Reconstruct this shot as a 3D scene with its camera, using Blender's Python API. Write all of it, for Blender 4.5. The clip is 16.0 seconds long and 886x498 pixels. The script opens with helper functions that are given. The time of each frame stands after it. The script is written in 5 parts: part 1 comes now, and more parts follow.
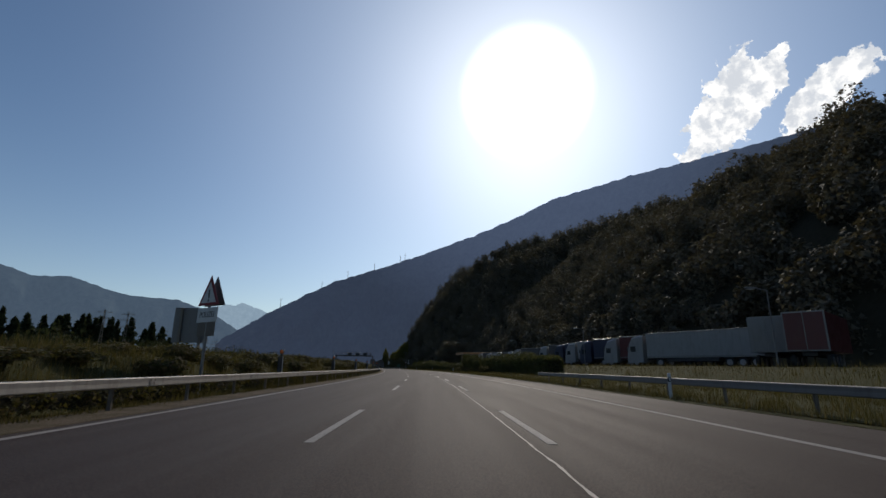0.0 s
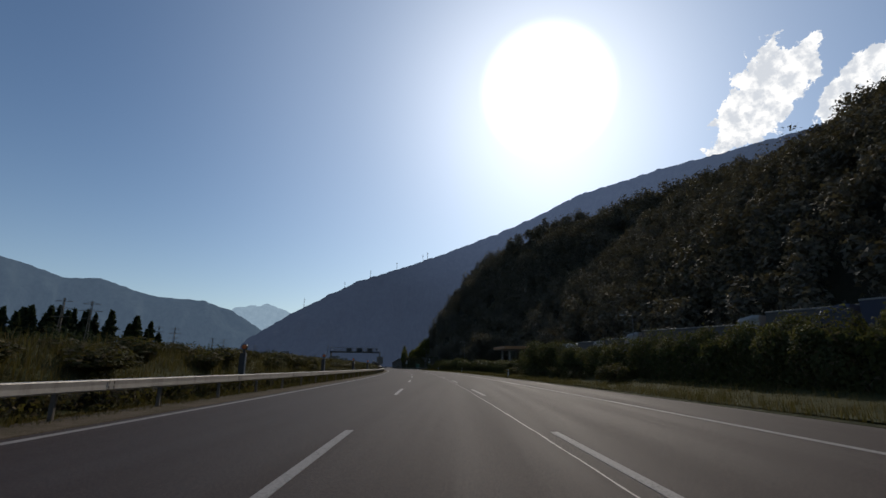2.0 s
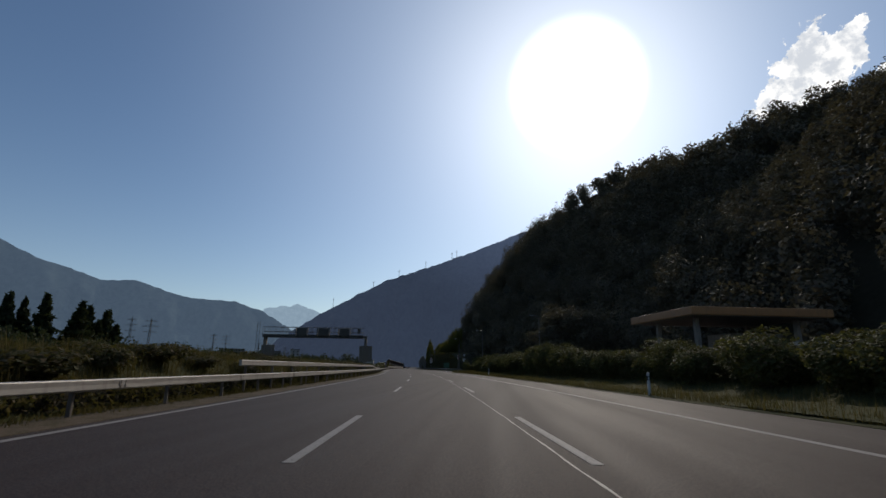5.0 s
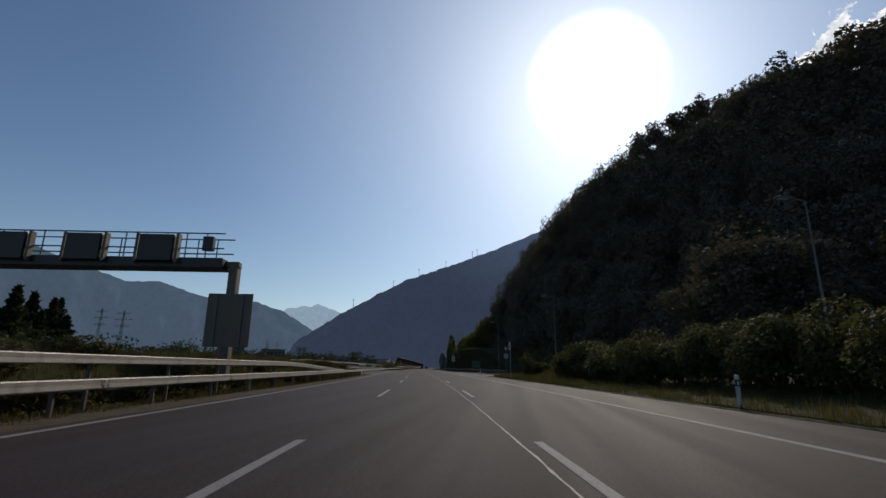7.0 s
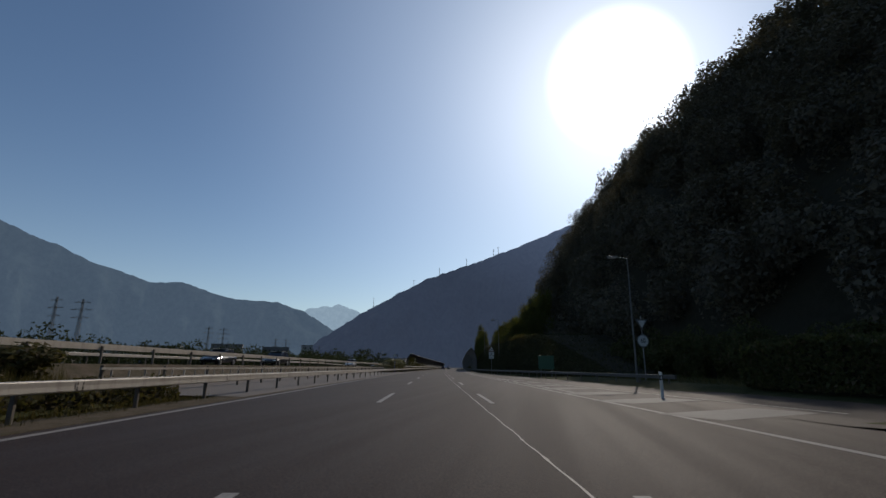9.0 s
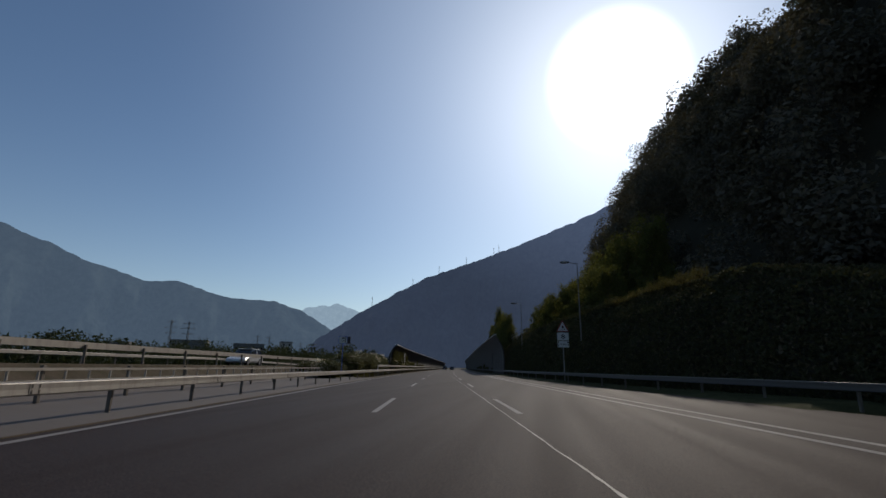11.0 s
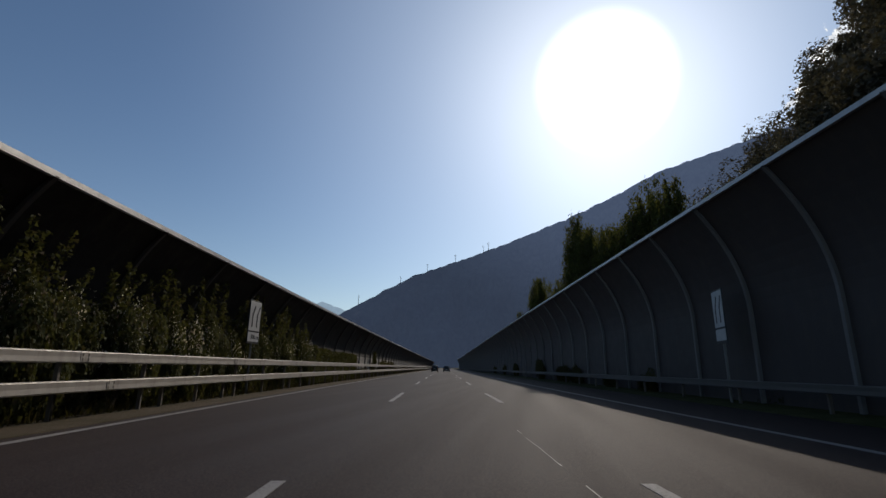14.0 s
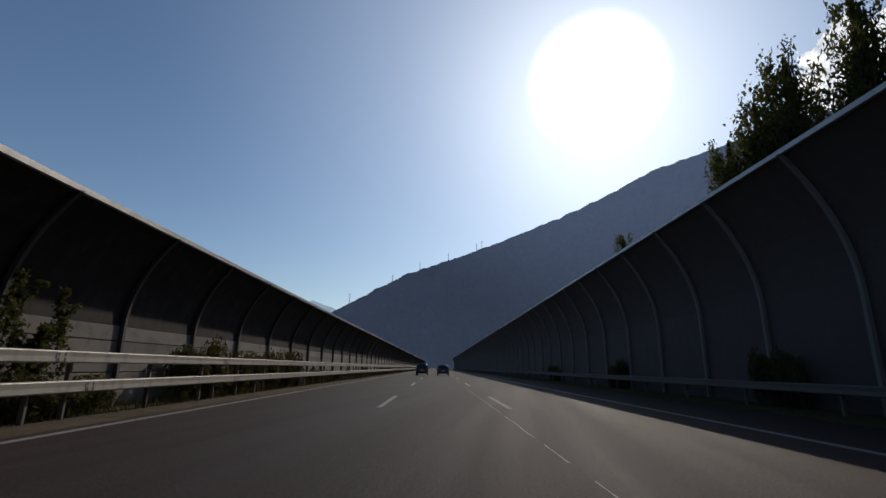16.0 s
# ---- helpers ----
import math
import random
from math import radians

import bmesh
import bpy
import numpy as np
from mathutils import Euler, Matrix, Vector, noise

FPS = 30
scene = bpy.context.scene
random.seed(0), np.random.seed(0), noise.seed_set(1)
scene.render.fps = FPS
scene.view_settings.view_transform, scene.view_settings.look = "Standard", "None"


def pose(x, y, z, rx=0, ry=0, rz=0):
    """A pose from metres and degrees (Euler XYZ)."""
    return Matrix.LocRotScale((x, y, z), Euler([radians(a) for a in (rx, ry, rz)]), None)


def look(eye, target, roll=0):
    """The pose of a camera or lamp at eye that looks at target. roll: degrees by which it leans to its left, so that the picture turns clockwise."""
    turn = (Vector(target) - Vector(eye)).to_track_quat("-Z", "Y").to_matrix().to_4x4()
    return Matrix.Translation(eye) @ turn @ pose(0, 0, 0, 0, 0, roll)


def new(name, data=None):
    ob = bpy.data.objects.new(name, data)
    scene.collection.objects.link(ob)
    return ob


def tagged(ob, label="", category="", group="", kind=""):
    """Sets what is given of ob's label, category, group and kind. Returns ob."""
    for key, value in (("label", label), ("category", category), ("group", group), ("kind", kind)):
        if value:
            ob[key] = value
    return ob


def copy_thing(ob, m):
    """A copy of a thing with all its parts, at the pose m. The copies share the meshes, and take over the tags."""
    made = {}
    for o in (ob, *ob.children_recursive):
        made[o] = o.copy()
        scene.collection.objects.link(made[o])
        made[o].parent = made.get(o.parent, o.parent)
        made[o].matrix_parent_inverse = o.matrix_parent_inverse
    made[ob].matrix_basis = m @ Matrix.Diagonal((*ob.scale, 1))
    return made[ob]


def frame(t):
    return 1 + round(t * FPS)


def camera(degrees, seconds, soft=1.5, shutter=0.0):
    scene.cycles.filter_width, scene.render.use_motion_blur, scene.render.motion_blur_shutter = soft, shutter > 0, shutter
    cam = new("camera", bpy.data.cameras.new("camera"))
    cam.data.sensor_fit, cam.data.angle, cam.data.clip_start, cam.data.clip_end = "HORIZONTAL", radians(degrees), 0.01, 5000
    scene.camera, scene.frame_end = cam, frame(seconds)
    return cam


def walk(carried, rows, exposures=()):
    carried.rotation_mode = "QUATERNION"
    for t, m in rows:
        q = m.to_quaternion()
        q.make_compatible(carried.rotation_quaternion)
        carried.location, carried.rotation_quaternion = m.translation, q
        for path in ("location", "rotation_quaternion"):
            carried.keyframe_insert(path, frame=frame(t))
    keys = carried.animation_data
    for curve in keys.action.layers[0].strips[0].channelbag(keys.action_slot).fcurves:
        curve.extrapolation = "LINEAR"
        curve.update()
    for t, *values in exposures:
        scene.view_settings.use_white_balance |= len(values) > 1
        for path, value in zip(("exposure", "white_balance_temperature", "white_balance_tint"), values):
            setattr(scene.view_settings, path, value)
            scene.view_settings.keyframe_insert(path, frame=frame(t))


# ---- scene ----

# ---- the road's line: distance along it (s) and offset to the right of the middle lane (l) ----
HEAD_S = (-80, 0, 29, 58, 87, 116, 145, 174, 203, 232, 261, 275, 304, 347, 376, 404, 432, 460, 510, 700)
HEAD_A = (-3.2, 0, 1.4, 2.8, 4.1, 5.3, 6.4, 7.6, 8.9, 10.4, 11.4, 11.6, 11.5, 11.0, 10.6, 9.9, 9.4, 9.0, 8.8, 8.8)
S_MIN, S_MAX = -80, 1200
_grid = np.arange(S_MIN, S_MAX + 1.0)
_head = np.radians(np.interp(_grid, HEAD_S, HEAD_A))
_px = np.concatenate(([0.0], np.cumsum(-np.sin(_head))[:-1]))
_py = np.concatenate(([0.0], np.cumsum(np.cos(_head))[:-1]))
_px -= _px[-S_MIN]
_py -= _py[-S_MIN]


def at(s, l=0.0, z=0.0):
    """The place at s metres along the road, l metres to the right of the middle lane, at height z."""
    a = np.interp(s, _grid, _head)
    return Vector((float(np.interp(s, _grid, _px) + l * math.cos(a)), float(np.interp(s, _grid, _py) + l * math.sin(a)), z))


def at_many(s, l, z):
    a = np.interp(s, _grid, _head)
    return np.stack([np.interp(s, _grid, _px) + l * np.cos(a), np.interp(s, _grid, _py) + l * np.sin(a), z], -1)


def turn_at(s):
    return math.degrees(float(np.interp(s, _grid, _head)))


def stand(s, l, z=0.0, turn=0.0):
    """The pose of a thing whose front looks along the road at s."""
    p = at(s, l, z)
    return pose(p.x, p.y, p.z, 0, 0, turn_at(s) + turn)


# ---- camera ----
GONE_T = (0, 2.2, 4.2, 6.3, 8, 9.7, 11.8, 13.5, 16)
GONE = (0, 64.3, 122.3, 183.6, 232.5, 281.2, 341.9, 390.5, 461.2)
EYE, TILT, LEAN = 1.18, 14.0, 0.6
YAW_T = (0, 1, 2, 3, 4, 5, 6, 7, 8, 9, 9.5, 10.5, 12, 13, 14, 15, 16)
YAW_A = (0, 1.5, 2.8, 4.1, 5.3, 6.4, 7.6, 8.9, 10.4, 11.4, 11.6, 11.5, 11.0, 10.6, 9.9, 9.4, 9.0)
SIDE_T = (0, 2.5, 4, 6.5, 7.5, 8, 9.5, 12, 12.5, 14, 15, 16)
SIDE = (0.05, -0.44, -0.37, 0.26, 0.2, 0.14, -0.1, -0.4, -0.46, -0.3, -0.23, -0.24)
cam = camera(86.0, 16.0, shutter=0.012)
rows = []
for i in range(33):
    t = i * 0.5
    e = at(float(np.interp(t, GONE_T, GONE)), float(np.interp(t, SIDE_T, SIDE)), EYE)
    yaw = radians(float(np.interp(t, YAW_T, YAW_A)) - 0.6)
    aim = e + Vector((-math.sin(yaw), math.cos(yaw), math.tan(radians(TILT))))
    rows.append((t, look(e, aim, LEAN)))
walk(cam, rows)

# ---- light: clear afternoon sky, the low sun ahead ----
SUN_AZ, SUN_EL = 11.5, 31.7
sun_dir = Vector((math.sin(radians(SUN_AZ)) * math.cos(radians(SUN_EL)), math.cos(radians(SUN_AZ)) * math.cos(radians(SUN_EL)), math.sin(radians(SUN_EL))))
sun_data = bpy.data.lights.new("sun", "SUN")
sun_data.energy, sun_data.angle, sun_data.color = 2.0, radians(0.53), (1.0, 0.89, 0.76)
sun = new("sun", sun_data)
sun.matrix_world = look((0, 0, 300), Vector((0, 0, 300)) - sun_dir)
scene.view_settings.exposure = 0.0


class Nodes:
    """Short ways to make nodes in one tree."""

    def __init__(self, tree):
        self.tree = tree
        tree.nodes.clear()

    def put(self, kind, ins=None, **props):
        n = self.tree.nodes.new(kind)
        for k, v in props.items():
            setattr(n, k, v)
        for k, v in (ins or {}).items():
            sock = n.inputs[k]
            if isinstance(v, bpy.types.NodeSocket):
                self.tree.links.new(v, sock)
            else:
                sock.default_value = v
        return n

    def math(self, op, a, b=0.0, clamp=False):
        return self.put("ShaderNodeMath", {0: a, 1: b}, operation=op, use_clamp=clamp).outputs[0]

    def dot(self, a, v):
        return self.put("ShaderNodeVectorMath", {0: a, 1: v}, operation="DOT_PRODUCT").outputs["Value"]

    def noise(self, vec, scale, detail=4.0, rough=0.55, dims="3D"):
        return self.put("ShaderNodeTexNoise", {"Vector": vec, "Scale": scale, "Detail": detail, "Roughness": rough}, noise_dimensions=dims).outputs["Fac"]

    def steps(self, fac, lo, hi, a=0.0, b=1.0, kind="SMOOTHSTEP"):
        return self.put("ShaderNodeMapRange", {"Value": fac, 1: lo, 2: hi, 3: a, 4: b}, interpolation_type=kind).outputs[0]

    def mix(self, fac, a, b, blend="MIX"):
        return self.put("ShaderNodeMix", {0: fac, 6: a, 7: b}, data_type="RGBA", blend_type=blend).outputs[2]


def unit(az, el):
    az, el = radians(az), radians(el)
    return Vector((math.sin(az) * math.cos(el), math.cos(az) * math.cos(el), math.sin(el)))


world = bpy.data.worlds.new("sky")
scene.world = world
world.use_nodes = True
w = Nodes(world.node_tree)
way = w.put("ShaderNodeTexCoord").outputs["Generated"]
sky = w.put("ShaderNodeTexSky", sky_type="NISHITA", sun_disc=False, sun_elevation=radians(SUN_EL), sun_rotation=radians(SUN_AZ), altitude=250.0, air_density=1.0, dust_density=0.6, ozone_density=2.0)
# the sun behind summer haze: a burnt-out disc with a wide aureole
near_sun = w.dot(way, sun_dir)
core = w.steps(near_sun, math.cos(radians(8.0)), math.cos(radians(3.2)))
glow = w.math("POWER", w.steps(near_sun, math.cos(radians(26)), 1.0, kind="LINEAR"), 3.0)
veil = w.math("POWER", w.steps(near_sun, math.cos(radians(52)), 1.0, kind="LINEAR"), 2.5)
wide = w.put("ShaderNodeVectorMath", {0: (3.5, 4.0, 4.6), "Scale": veil}, operation="SCALE").outputs[0]
lit = w.put("ShaderNodeVectorMath", {0: w.put("ShaderNodeVectorMath", {0: (2.4, 2.4, 2.5), "Scale": glow}, operation="SCALE").outputs[0],
                                     1: w.put("ShaderNodeVectorMath", {0: (15.0, 15.0, 15.0), "Scale": core}, operation="SCALE").outputs[0]}, operation="ADD").outputs[0]
air = w.put("ShaderNodeVectorMath", {0: sky.outputs[0], 1: (0.90, 1.0, 1.07)}, operation="MULTIPLY").outputs[0]
air = w.put("ShaderNodeVectorMath", {0: air, 1: wide}, operation="ADD").outputs[0]
# dusty valley air low over the horizon
low = w.math("POWER", w.math("SUBTRACT", 1.0, w.math("ABSOLUTE", w.dot(way, Vector((0, 0, 1))))), 7.0)
dust = w.put("ShaderNodeVectorMath", {0: (2.0, 1.75, 1.1), "Scale": low}, operation="SCALE").outputs[0]
air = w.put("ShaderNodeVectorMath", {0: air, 1: dust}, operation="ADD").outputs[0]
sky_col = w.put("ShaderNodeVectorMath", {0: air, 1: lit}, operation="ADD").outputs[0]


def cloud(col, lower, upper, half, seed):
    """A heap of cumulus standing between two directions of the sky."""
    a, b = unit(*lower), unit(*upper)
    mid = (a + b).normalized()
    along = (b - a).normalized()
    across = mid.cross(along).normalized()
    length = (b - a).length / 2
    u = w.math("DIVIDE", w.dot(way, along), length)
    u = w.math("SUBTRACT", u, mid.dot(along) / length)
    v = w.math("DIVIDE", w.dot(way, across), half)
    r = w.math("ADD", w.math("POWER", w.math("ABSOLUTE", u), 2.6), w.math("POWER", w.math("ABSOLUTE", v), 2.0))
    shifted = w.put("ShaderNodeVectorMath", {0: way, 1: (seed, seed * 2.0, 0.0)}, operation="ADD").outputs[0]
    big = w.noise(shifted, 15.0, 10.0, 0.66)
    fine = w.noise(shifted, 42.0, 6.0, 0.6)
    body = w.math("SUBTRACT", w.math("MULTIPLY", big, 5.2), w.math("ADD", r, 1.42))
    mask = w.math("MULTIPLY", w.steps(body, 0.26, 0.40), w.steps(w.dot(way, mid), 0.9, 0.93))
    tone = w.mix(w.steps(fine, 0.38, 0.62), (9.5, 10.0, 10.8, 1), (15.5, 15.4, 15.2, 1))
    return w.mix(mask, col, tone)


sky_col = cloud(sky_col, (29.5, 21.5), (40.5, 32.0), 0.052, 3.1)
sky_col = cloud(sky_col, (39.0, 21.5), (46.5, 29.0), 0.040, 7.7)
bg = w.put("ShaderNodeBackground", {"Color": sky_col, "Strength": 0.07})
w.put("ShaderNodeOutputWorld", {"Surface": bg.outputs[0]})


# ---- materials ----
def material(name):
    m = bpy.data.materials.new(name)
    m.use_nodes = True
    return m, Nodes(m.node_tree)


def coords(n, kind="Object", scale=(1, 1, 1)):
    c = n.put("ShaderNodeTexCoord").outputs[kind]
    if scale != (1, 1, 1):
        c = n.put("ShaderNodeVectorMath", {0: c, 1: scale}, operation="MULTIPLY").outputs[0]
    return c


def place_of(n):
    return n.put("ShaderNodeNewGeometry").outputs["Position"]


def surface(n, col, rough=0.7, metal=0.0, bump=None, depth=0.02, extra=None):
    ins = {"Base Color": col, "Roughness": rough, "Metallic": metal}
    if bump is not None:
        ins["Normal"] = n.put("ShaderNodeBump", {"Height": bump, "Strength": 0.6, "Distance": depth}).outputs[0]
    ins.update(extra or {})
    b = n.put("ShaderNodeBsdfPrincipled", ins)
    n.put("ShaderNodeOutputMaterial", {"Surface": b.outputs[0]})
    return b


def rough_paint(name, a, b, scale=6.0, rough=0.5, metal=0.0, grime=0.25, depth=0.003):
    """A painted, galvanised or cast surface with fine grain and streaky dirt."""
    m, n = material(name)
    p = place_of(n)
    g = n.noise(p, scale, 6.0, 0.6)
    streak = n.noise(n.put("ShaderNodeVectorMath", {0: p, 1: (2.2, 2.2, 0.5)}, operation="MULTIPLY").outputs[0], 1.3, 5.0, 0.65)
    col = n.mix(g, (*a, 1), (*b, 1))
    dirt = n.math("MULTIPLY", n.steps(streak, 0.45, 0.75), grime)
    col = n.mix(dirt, col, (0.09, 0.075, 0.055, 1))
    surface(n, col, n.steps(g, 0.2, 0.8, rough - 0.08, rough + 0.1), metal, n.noise(p, scale * 9, 3.0), depth)
    return m


def asphalt_material():
    m, n = material("asphalt")
    p = place_of(n)
    fine = n.noise(p, 34.0, 5.0, 0.85)
    grain = n.noise(p, 9.0, 5.0, 0.8)
    track = n.noise(n.put("ShaderNodeVectorMath", {0: p, 1: (1.1, 0.035, 1.0)}, operation="MULTIPLY").outputs[0], 1.0, 5.0, 0.6)
    wide = n.noise(n.put("ShaderNodeVectorMath", {0: p, 1: (0.25, 0.06, 1.0)}, operation="MULTIPLY").outputs[0], 1.0, 4.0, 0.6)
    col = n.mix(n.steps(fine, 0.40, 0.62), (0.006, 0.0042, 0.0040, 1), (0.069, 0.046, 0.039, 1))
    col = n.mix(n.math("MULTIPLY", n.steps(grain, 0.45, 0.68), 0.6), col, (0.015, 0.0106, 0.0096, 1))
    col = n.mix(n.math("MULTIPLY", n.steps(track, 0.42, 0.66), 0.12), col, (0.021, 0.0147, 0.0132, 1))
    col = n.mix(n.math("MULTIPLY", n.steps(wide, 0.45, 0.65), 0.2), col, (0.036, 0.024, 0.020, 1))
    surface(n, col, n.steps(track, 0.3, 0.7, 0.72, 0.80), 0.0, fine, 0.012, {"Specular IOR Level": 0.14})
    return m


def marking_material(name, wear=0.5, tone=1.0):
    m, n = material(name)
    p = place_of(n)
    w1 = n.noise(p, 26.0, 5.0, 0.7)
    w2 = n.noise(p, 2.5, 4.0, 0.6)
    k = n.math("MULTIPLY", n.steps(w1, 0.42, 0.68), n.steps(w2, 0.35, 0.7, 0.3, 1.0))
    col = n.mix(n.math("MULTIPLY", k, wear), (0.25 * tone, 0.235 * tone, 0.22 * tone, 1), (0.05, 0.043, 0.04, 1))
    surface(n, col, 0.75, 0.0, w1, 0.003, {"Specular IOR Level": 0.15})
    return m


def leaf_material(name, dark, light, dry=(0.16, 0.12, 0.05), dry_share=0.1, through_share=0.35):
    """Leaves: every clump has its own green; sunlight comes through them."""
    m, n = material(name)
    rnd = n.put("ShaderNodeNewGeometry").outputs["Random Per Island"]
    p = place_of(n)
    patch = n.noise(p, 0.35, 3.0)
    col = n.mix(rnd, (*dark, 1), (*light, 1))
    col = n.mix(n.math("MULTIPLY", n.steps(patch, 0.5, 0.75), 0.5), col, (*light, 1))
    col = n.mix(n.math("GREATER_THAN", n.math("FRACT", n.math("MULTIPLY", rnd, 17.3)), 1.0 - dry_share), col, (*dry, 1))
    d = n.put("ShaderNodeBsdfPrincipled", {"Base Color": col, "Roughness": 0.8, "Specular IOR Level": 0.12})
    tcol = n.mix(0.5, col, (light[0] * 2.2, light[1] * 2.0, light[2] * 0.8, 1))
    t = n.put("ShaderNodeBsdfTranslucent", {"Color": tcol})
    mixed = n.put("ShaderNodeMixShader", {0: through_share, 1: d.outputs[0], 2: t.outputs[0]})
    n.put("ShaderNodeOutputMaterial", {"Surface": mixed.outputs[0]})
    return m


def soil_material(name, a, b, c, scale=1.2):
    m, n = material(name)
    p = place_of(n)
    g1 = n.noise(p, scale, 6.0, 0.65)
    g2 = n.noise(p, scale * 14, 4.0, 0.7)
    g3 = n.noise(p, 0.05, 3.0)
    col = n.mix(n.steps(g1, 0.35, 0.65), (*a, 1), (*b, 1))
    col = n.mix(n.math("MULTIPLY", n.steps(g2, 0.45, 0.7), 0.6), col, (*c, 1))
    col = n.mix(n.math("MULTIPLY", n.steps(g3, 0.45, 0.65), 0.35), col, (*b, 1))
    surface(n, col, 0.95, 0.0, g2, 0.05, {"Specular IOR Level": 0.08})
    return m


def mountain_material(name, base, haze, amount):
    """Far woods seen through kilometres of bright air: a backdrop, its haze painted as faint glow."""
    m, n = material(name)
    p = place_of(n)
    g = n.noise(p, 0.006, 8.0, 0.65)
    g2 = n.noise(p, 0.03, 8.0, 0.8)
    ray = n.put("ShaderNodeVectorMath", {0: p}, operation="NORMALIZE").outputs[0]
    # Painted airlight: the emission rises toward the sun.
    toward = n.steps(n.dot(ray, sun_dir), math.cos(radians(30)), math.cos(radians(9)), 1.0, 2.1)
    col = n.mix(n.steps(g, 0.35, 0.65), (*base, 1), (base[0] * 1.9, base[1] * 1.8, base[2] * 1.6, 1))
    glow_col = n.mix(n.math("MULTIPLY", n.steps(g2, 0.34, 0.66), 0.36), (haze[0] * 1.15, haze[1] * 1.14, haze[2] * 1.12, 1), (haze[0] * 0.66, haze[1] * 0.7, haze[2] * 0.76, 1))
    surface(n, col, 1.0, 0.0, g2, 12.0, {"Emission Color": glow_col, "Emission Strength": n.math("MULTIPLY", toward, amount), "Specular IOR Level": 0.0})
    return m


def plain(name, col, rough=0.5, metal=0.0, **extra):
    m, n = material(name)
    p = place_of(n)
    g = n.noise(p, 7.0, 5.0, 0.6)
    c = n.mix(n.math("MULTIPLY", n.steps(g, 0.4, 0.75), 0.3), (*col, 1), (col[0] * 0.6 + 0.01, col[1] * 0.6 + 0.01, col[2] * 0.6 + 0.008, 1))
    surface(n, c, n.steps(g, 0.2, 0.8, max(rough - 0.06, 0.02), rough + 0.08), metal, None, 0.0, extra)
    return m


ASPHALT = asphalt_material()
PAINT_WHITE = marking_material("road_paint", 0.75)
PAINT_WORN = marking_material("worn_road_paint", 0.85, 0.55)
SEAM = rough_paint("seam_sealant", (0.13, 0.115, 0.105), (0.36, 0.33, 0.30), 9.0, 0.7, 0.0, 0.3)
STEEL = rough_paint("galvanised_steel", (0.33, 0.30, 0.26), (0.46, 0.42, 0.37), 5.0, 0.55, 0.15, 0.4)
STEEL_DARK = rough_paint("weathered_steel", (0.10, 0.085, 0.07), (0.2, 0.17, 0.14), 8.0, 0.65, 0.3, 0.4)
CONCRETE = rough_paint("concrete", (0.20, 0.185, 0.17), (0.28, 0.26, 0.24), 3.0, 0.85, 0.0, 0.35, 0.01)
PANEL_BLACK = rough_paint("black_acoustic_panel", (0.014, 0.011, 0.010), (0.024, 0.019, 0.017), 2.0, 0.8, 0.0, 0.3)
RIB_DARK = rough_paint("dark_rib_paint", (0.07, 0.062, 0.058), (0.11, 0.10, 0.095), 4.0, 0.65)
PANEL_DARK = rough_paint("dark_acoustic_panel", (0.050, 0.039, 0.035), (0.070, 0.055, 0.050), 2.0, 0.7, 0.0, 0.3)
# Darker copy of the rail steel: a backlit face painted in.
STEEL_BACKLIT = rough_paint("backlit_grey_steel", (0.13, 0.12, 0.11), (0.2, 0.185, 0.17), 6.0, 0.6, 0.2, 0.4)
# Rail steel with the wall's shade put into its base colour, plus grime.
STEEL_SHADED = rough_paint("shaded_grimy_steel", (0.075, 0.068, 0.06), (0.125, 0.115, 0.105), 5.0, 0.65, 0.2, 0.45)
RIB_GREY = rough_paint("grey_rib_paint", (0.135, 0.126, 0.12), (0.185, 0.175, 0.168), 4.0, 0.6)
VERGE = soil_material("dry_verge_soil", (0.105, 0.080, 0.056), (0.06, 0.050, 0.028), (0.16, 0.125, 0.092))
GRASS_GROUND = soil_material("meadow_ground", (0.036, 0.040, 0.014), (0.062, 0.060, 0.022), (0.028, 0.028, 0.013))
FOREST_SOIL = soil_material("forest_floor", (0.036, 0.034, 0.022), (0.05, 0.044, 0.03), (0.026, 0.024, 0.018))
GRASS = leaf_material("grass_blades", (0.038, 0.036, 0.015), (0.082, 0.075, 0.030), (0.13, 0.10, 0.05), 0.3, 0.3)
LEAF_WOOD = leaf_material("forest_leaves", (0.082, 0.074, 0.058), (0.125, 0.112, 0.084), (0.12, 0.095, 0.07), 0.06, 0.14)
LEAF_BUSH = leaf_material("bush_leaves", (0.042, 0.046, 0.021), (0.088, 0.092, 0.036), (0.13, 0.10, 0.06), 0.1, 0.26)
LEAF_NEEDLE = leaf_material("conifer_needles", (0.014, 0.022, 0.010), (0.035, 0.046, 0.018), (0.05, 0.04, 0.02), 0.05, 0.12)
BARK = soil_material("bark", (0.07, 0.055, 0.04), (0.11, 0.09, 0.065), (0.04, 0.03, 0.022), 5.0)


# ---- mesh helpers ----
def raw_mesh(name, verts, faces, mat, smooth=False):
    me = bpy.data.meshes.new(name)
    me.from_pydata([tuple(v) for v in verts], [], faces)
    for m in mat if isinstance(mat, (list, tuple)) else (mat,):
        me.materials.append(m)
    me.polygons.foreach_set("use_smooth", [smooth] * len(me.polygons))
    me.update()
    return me


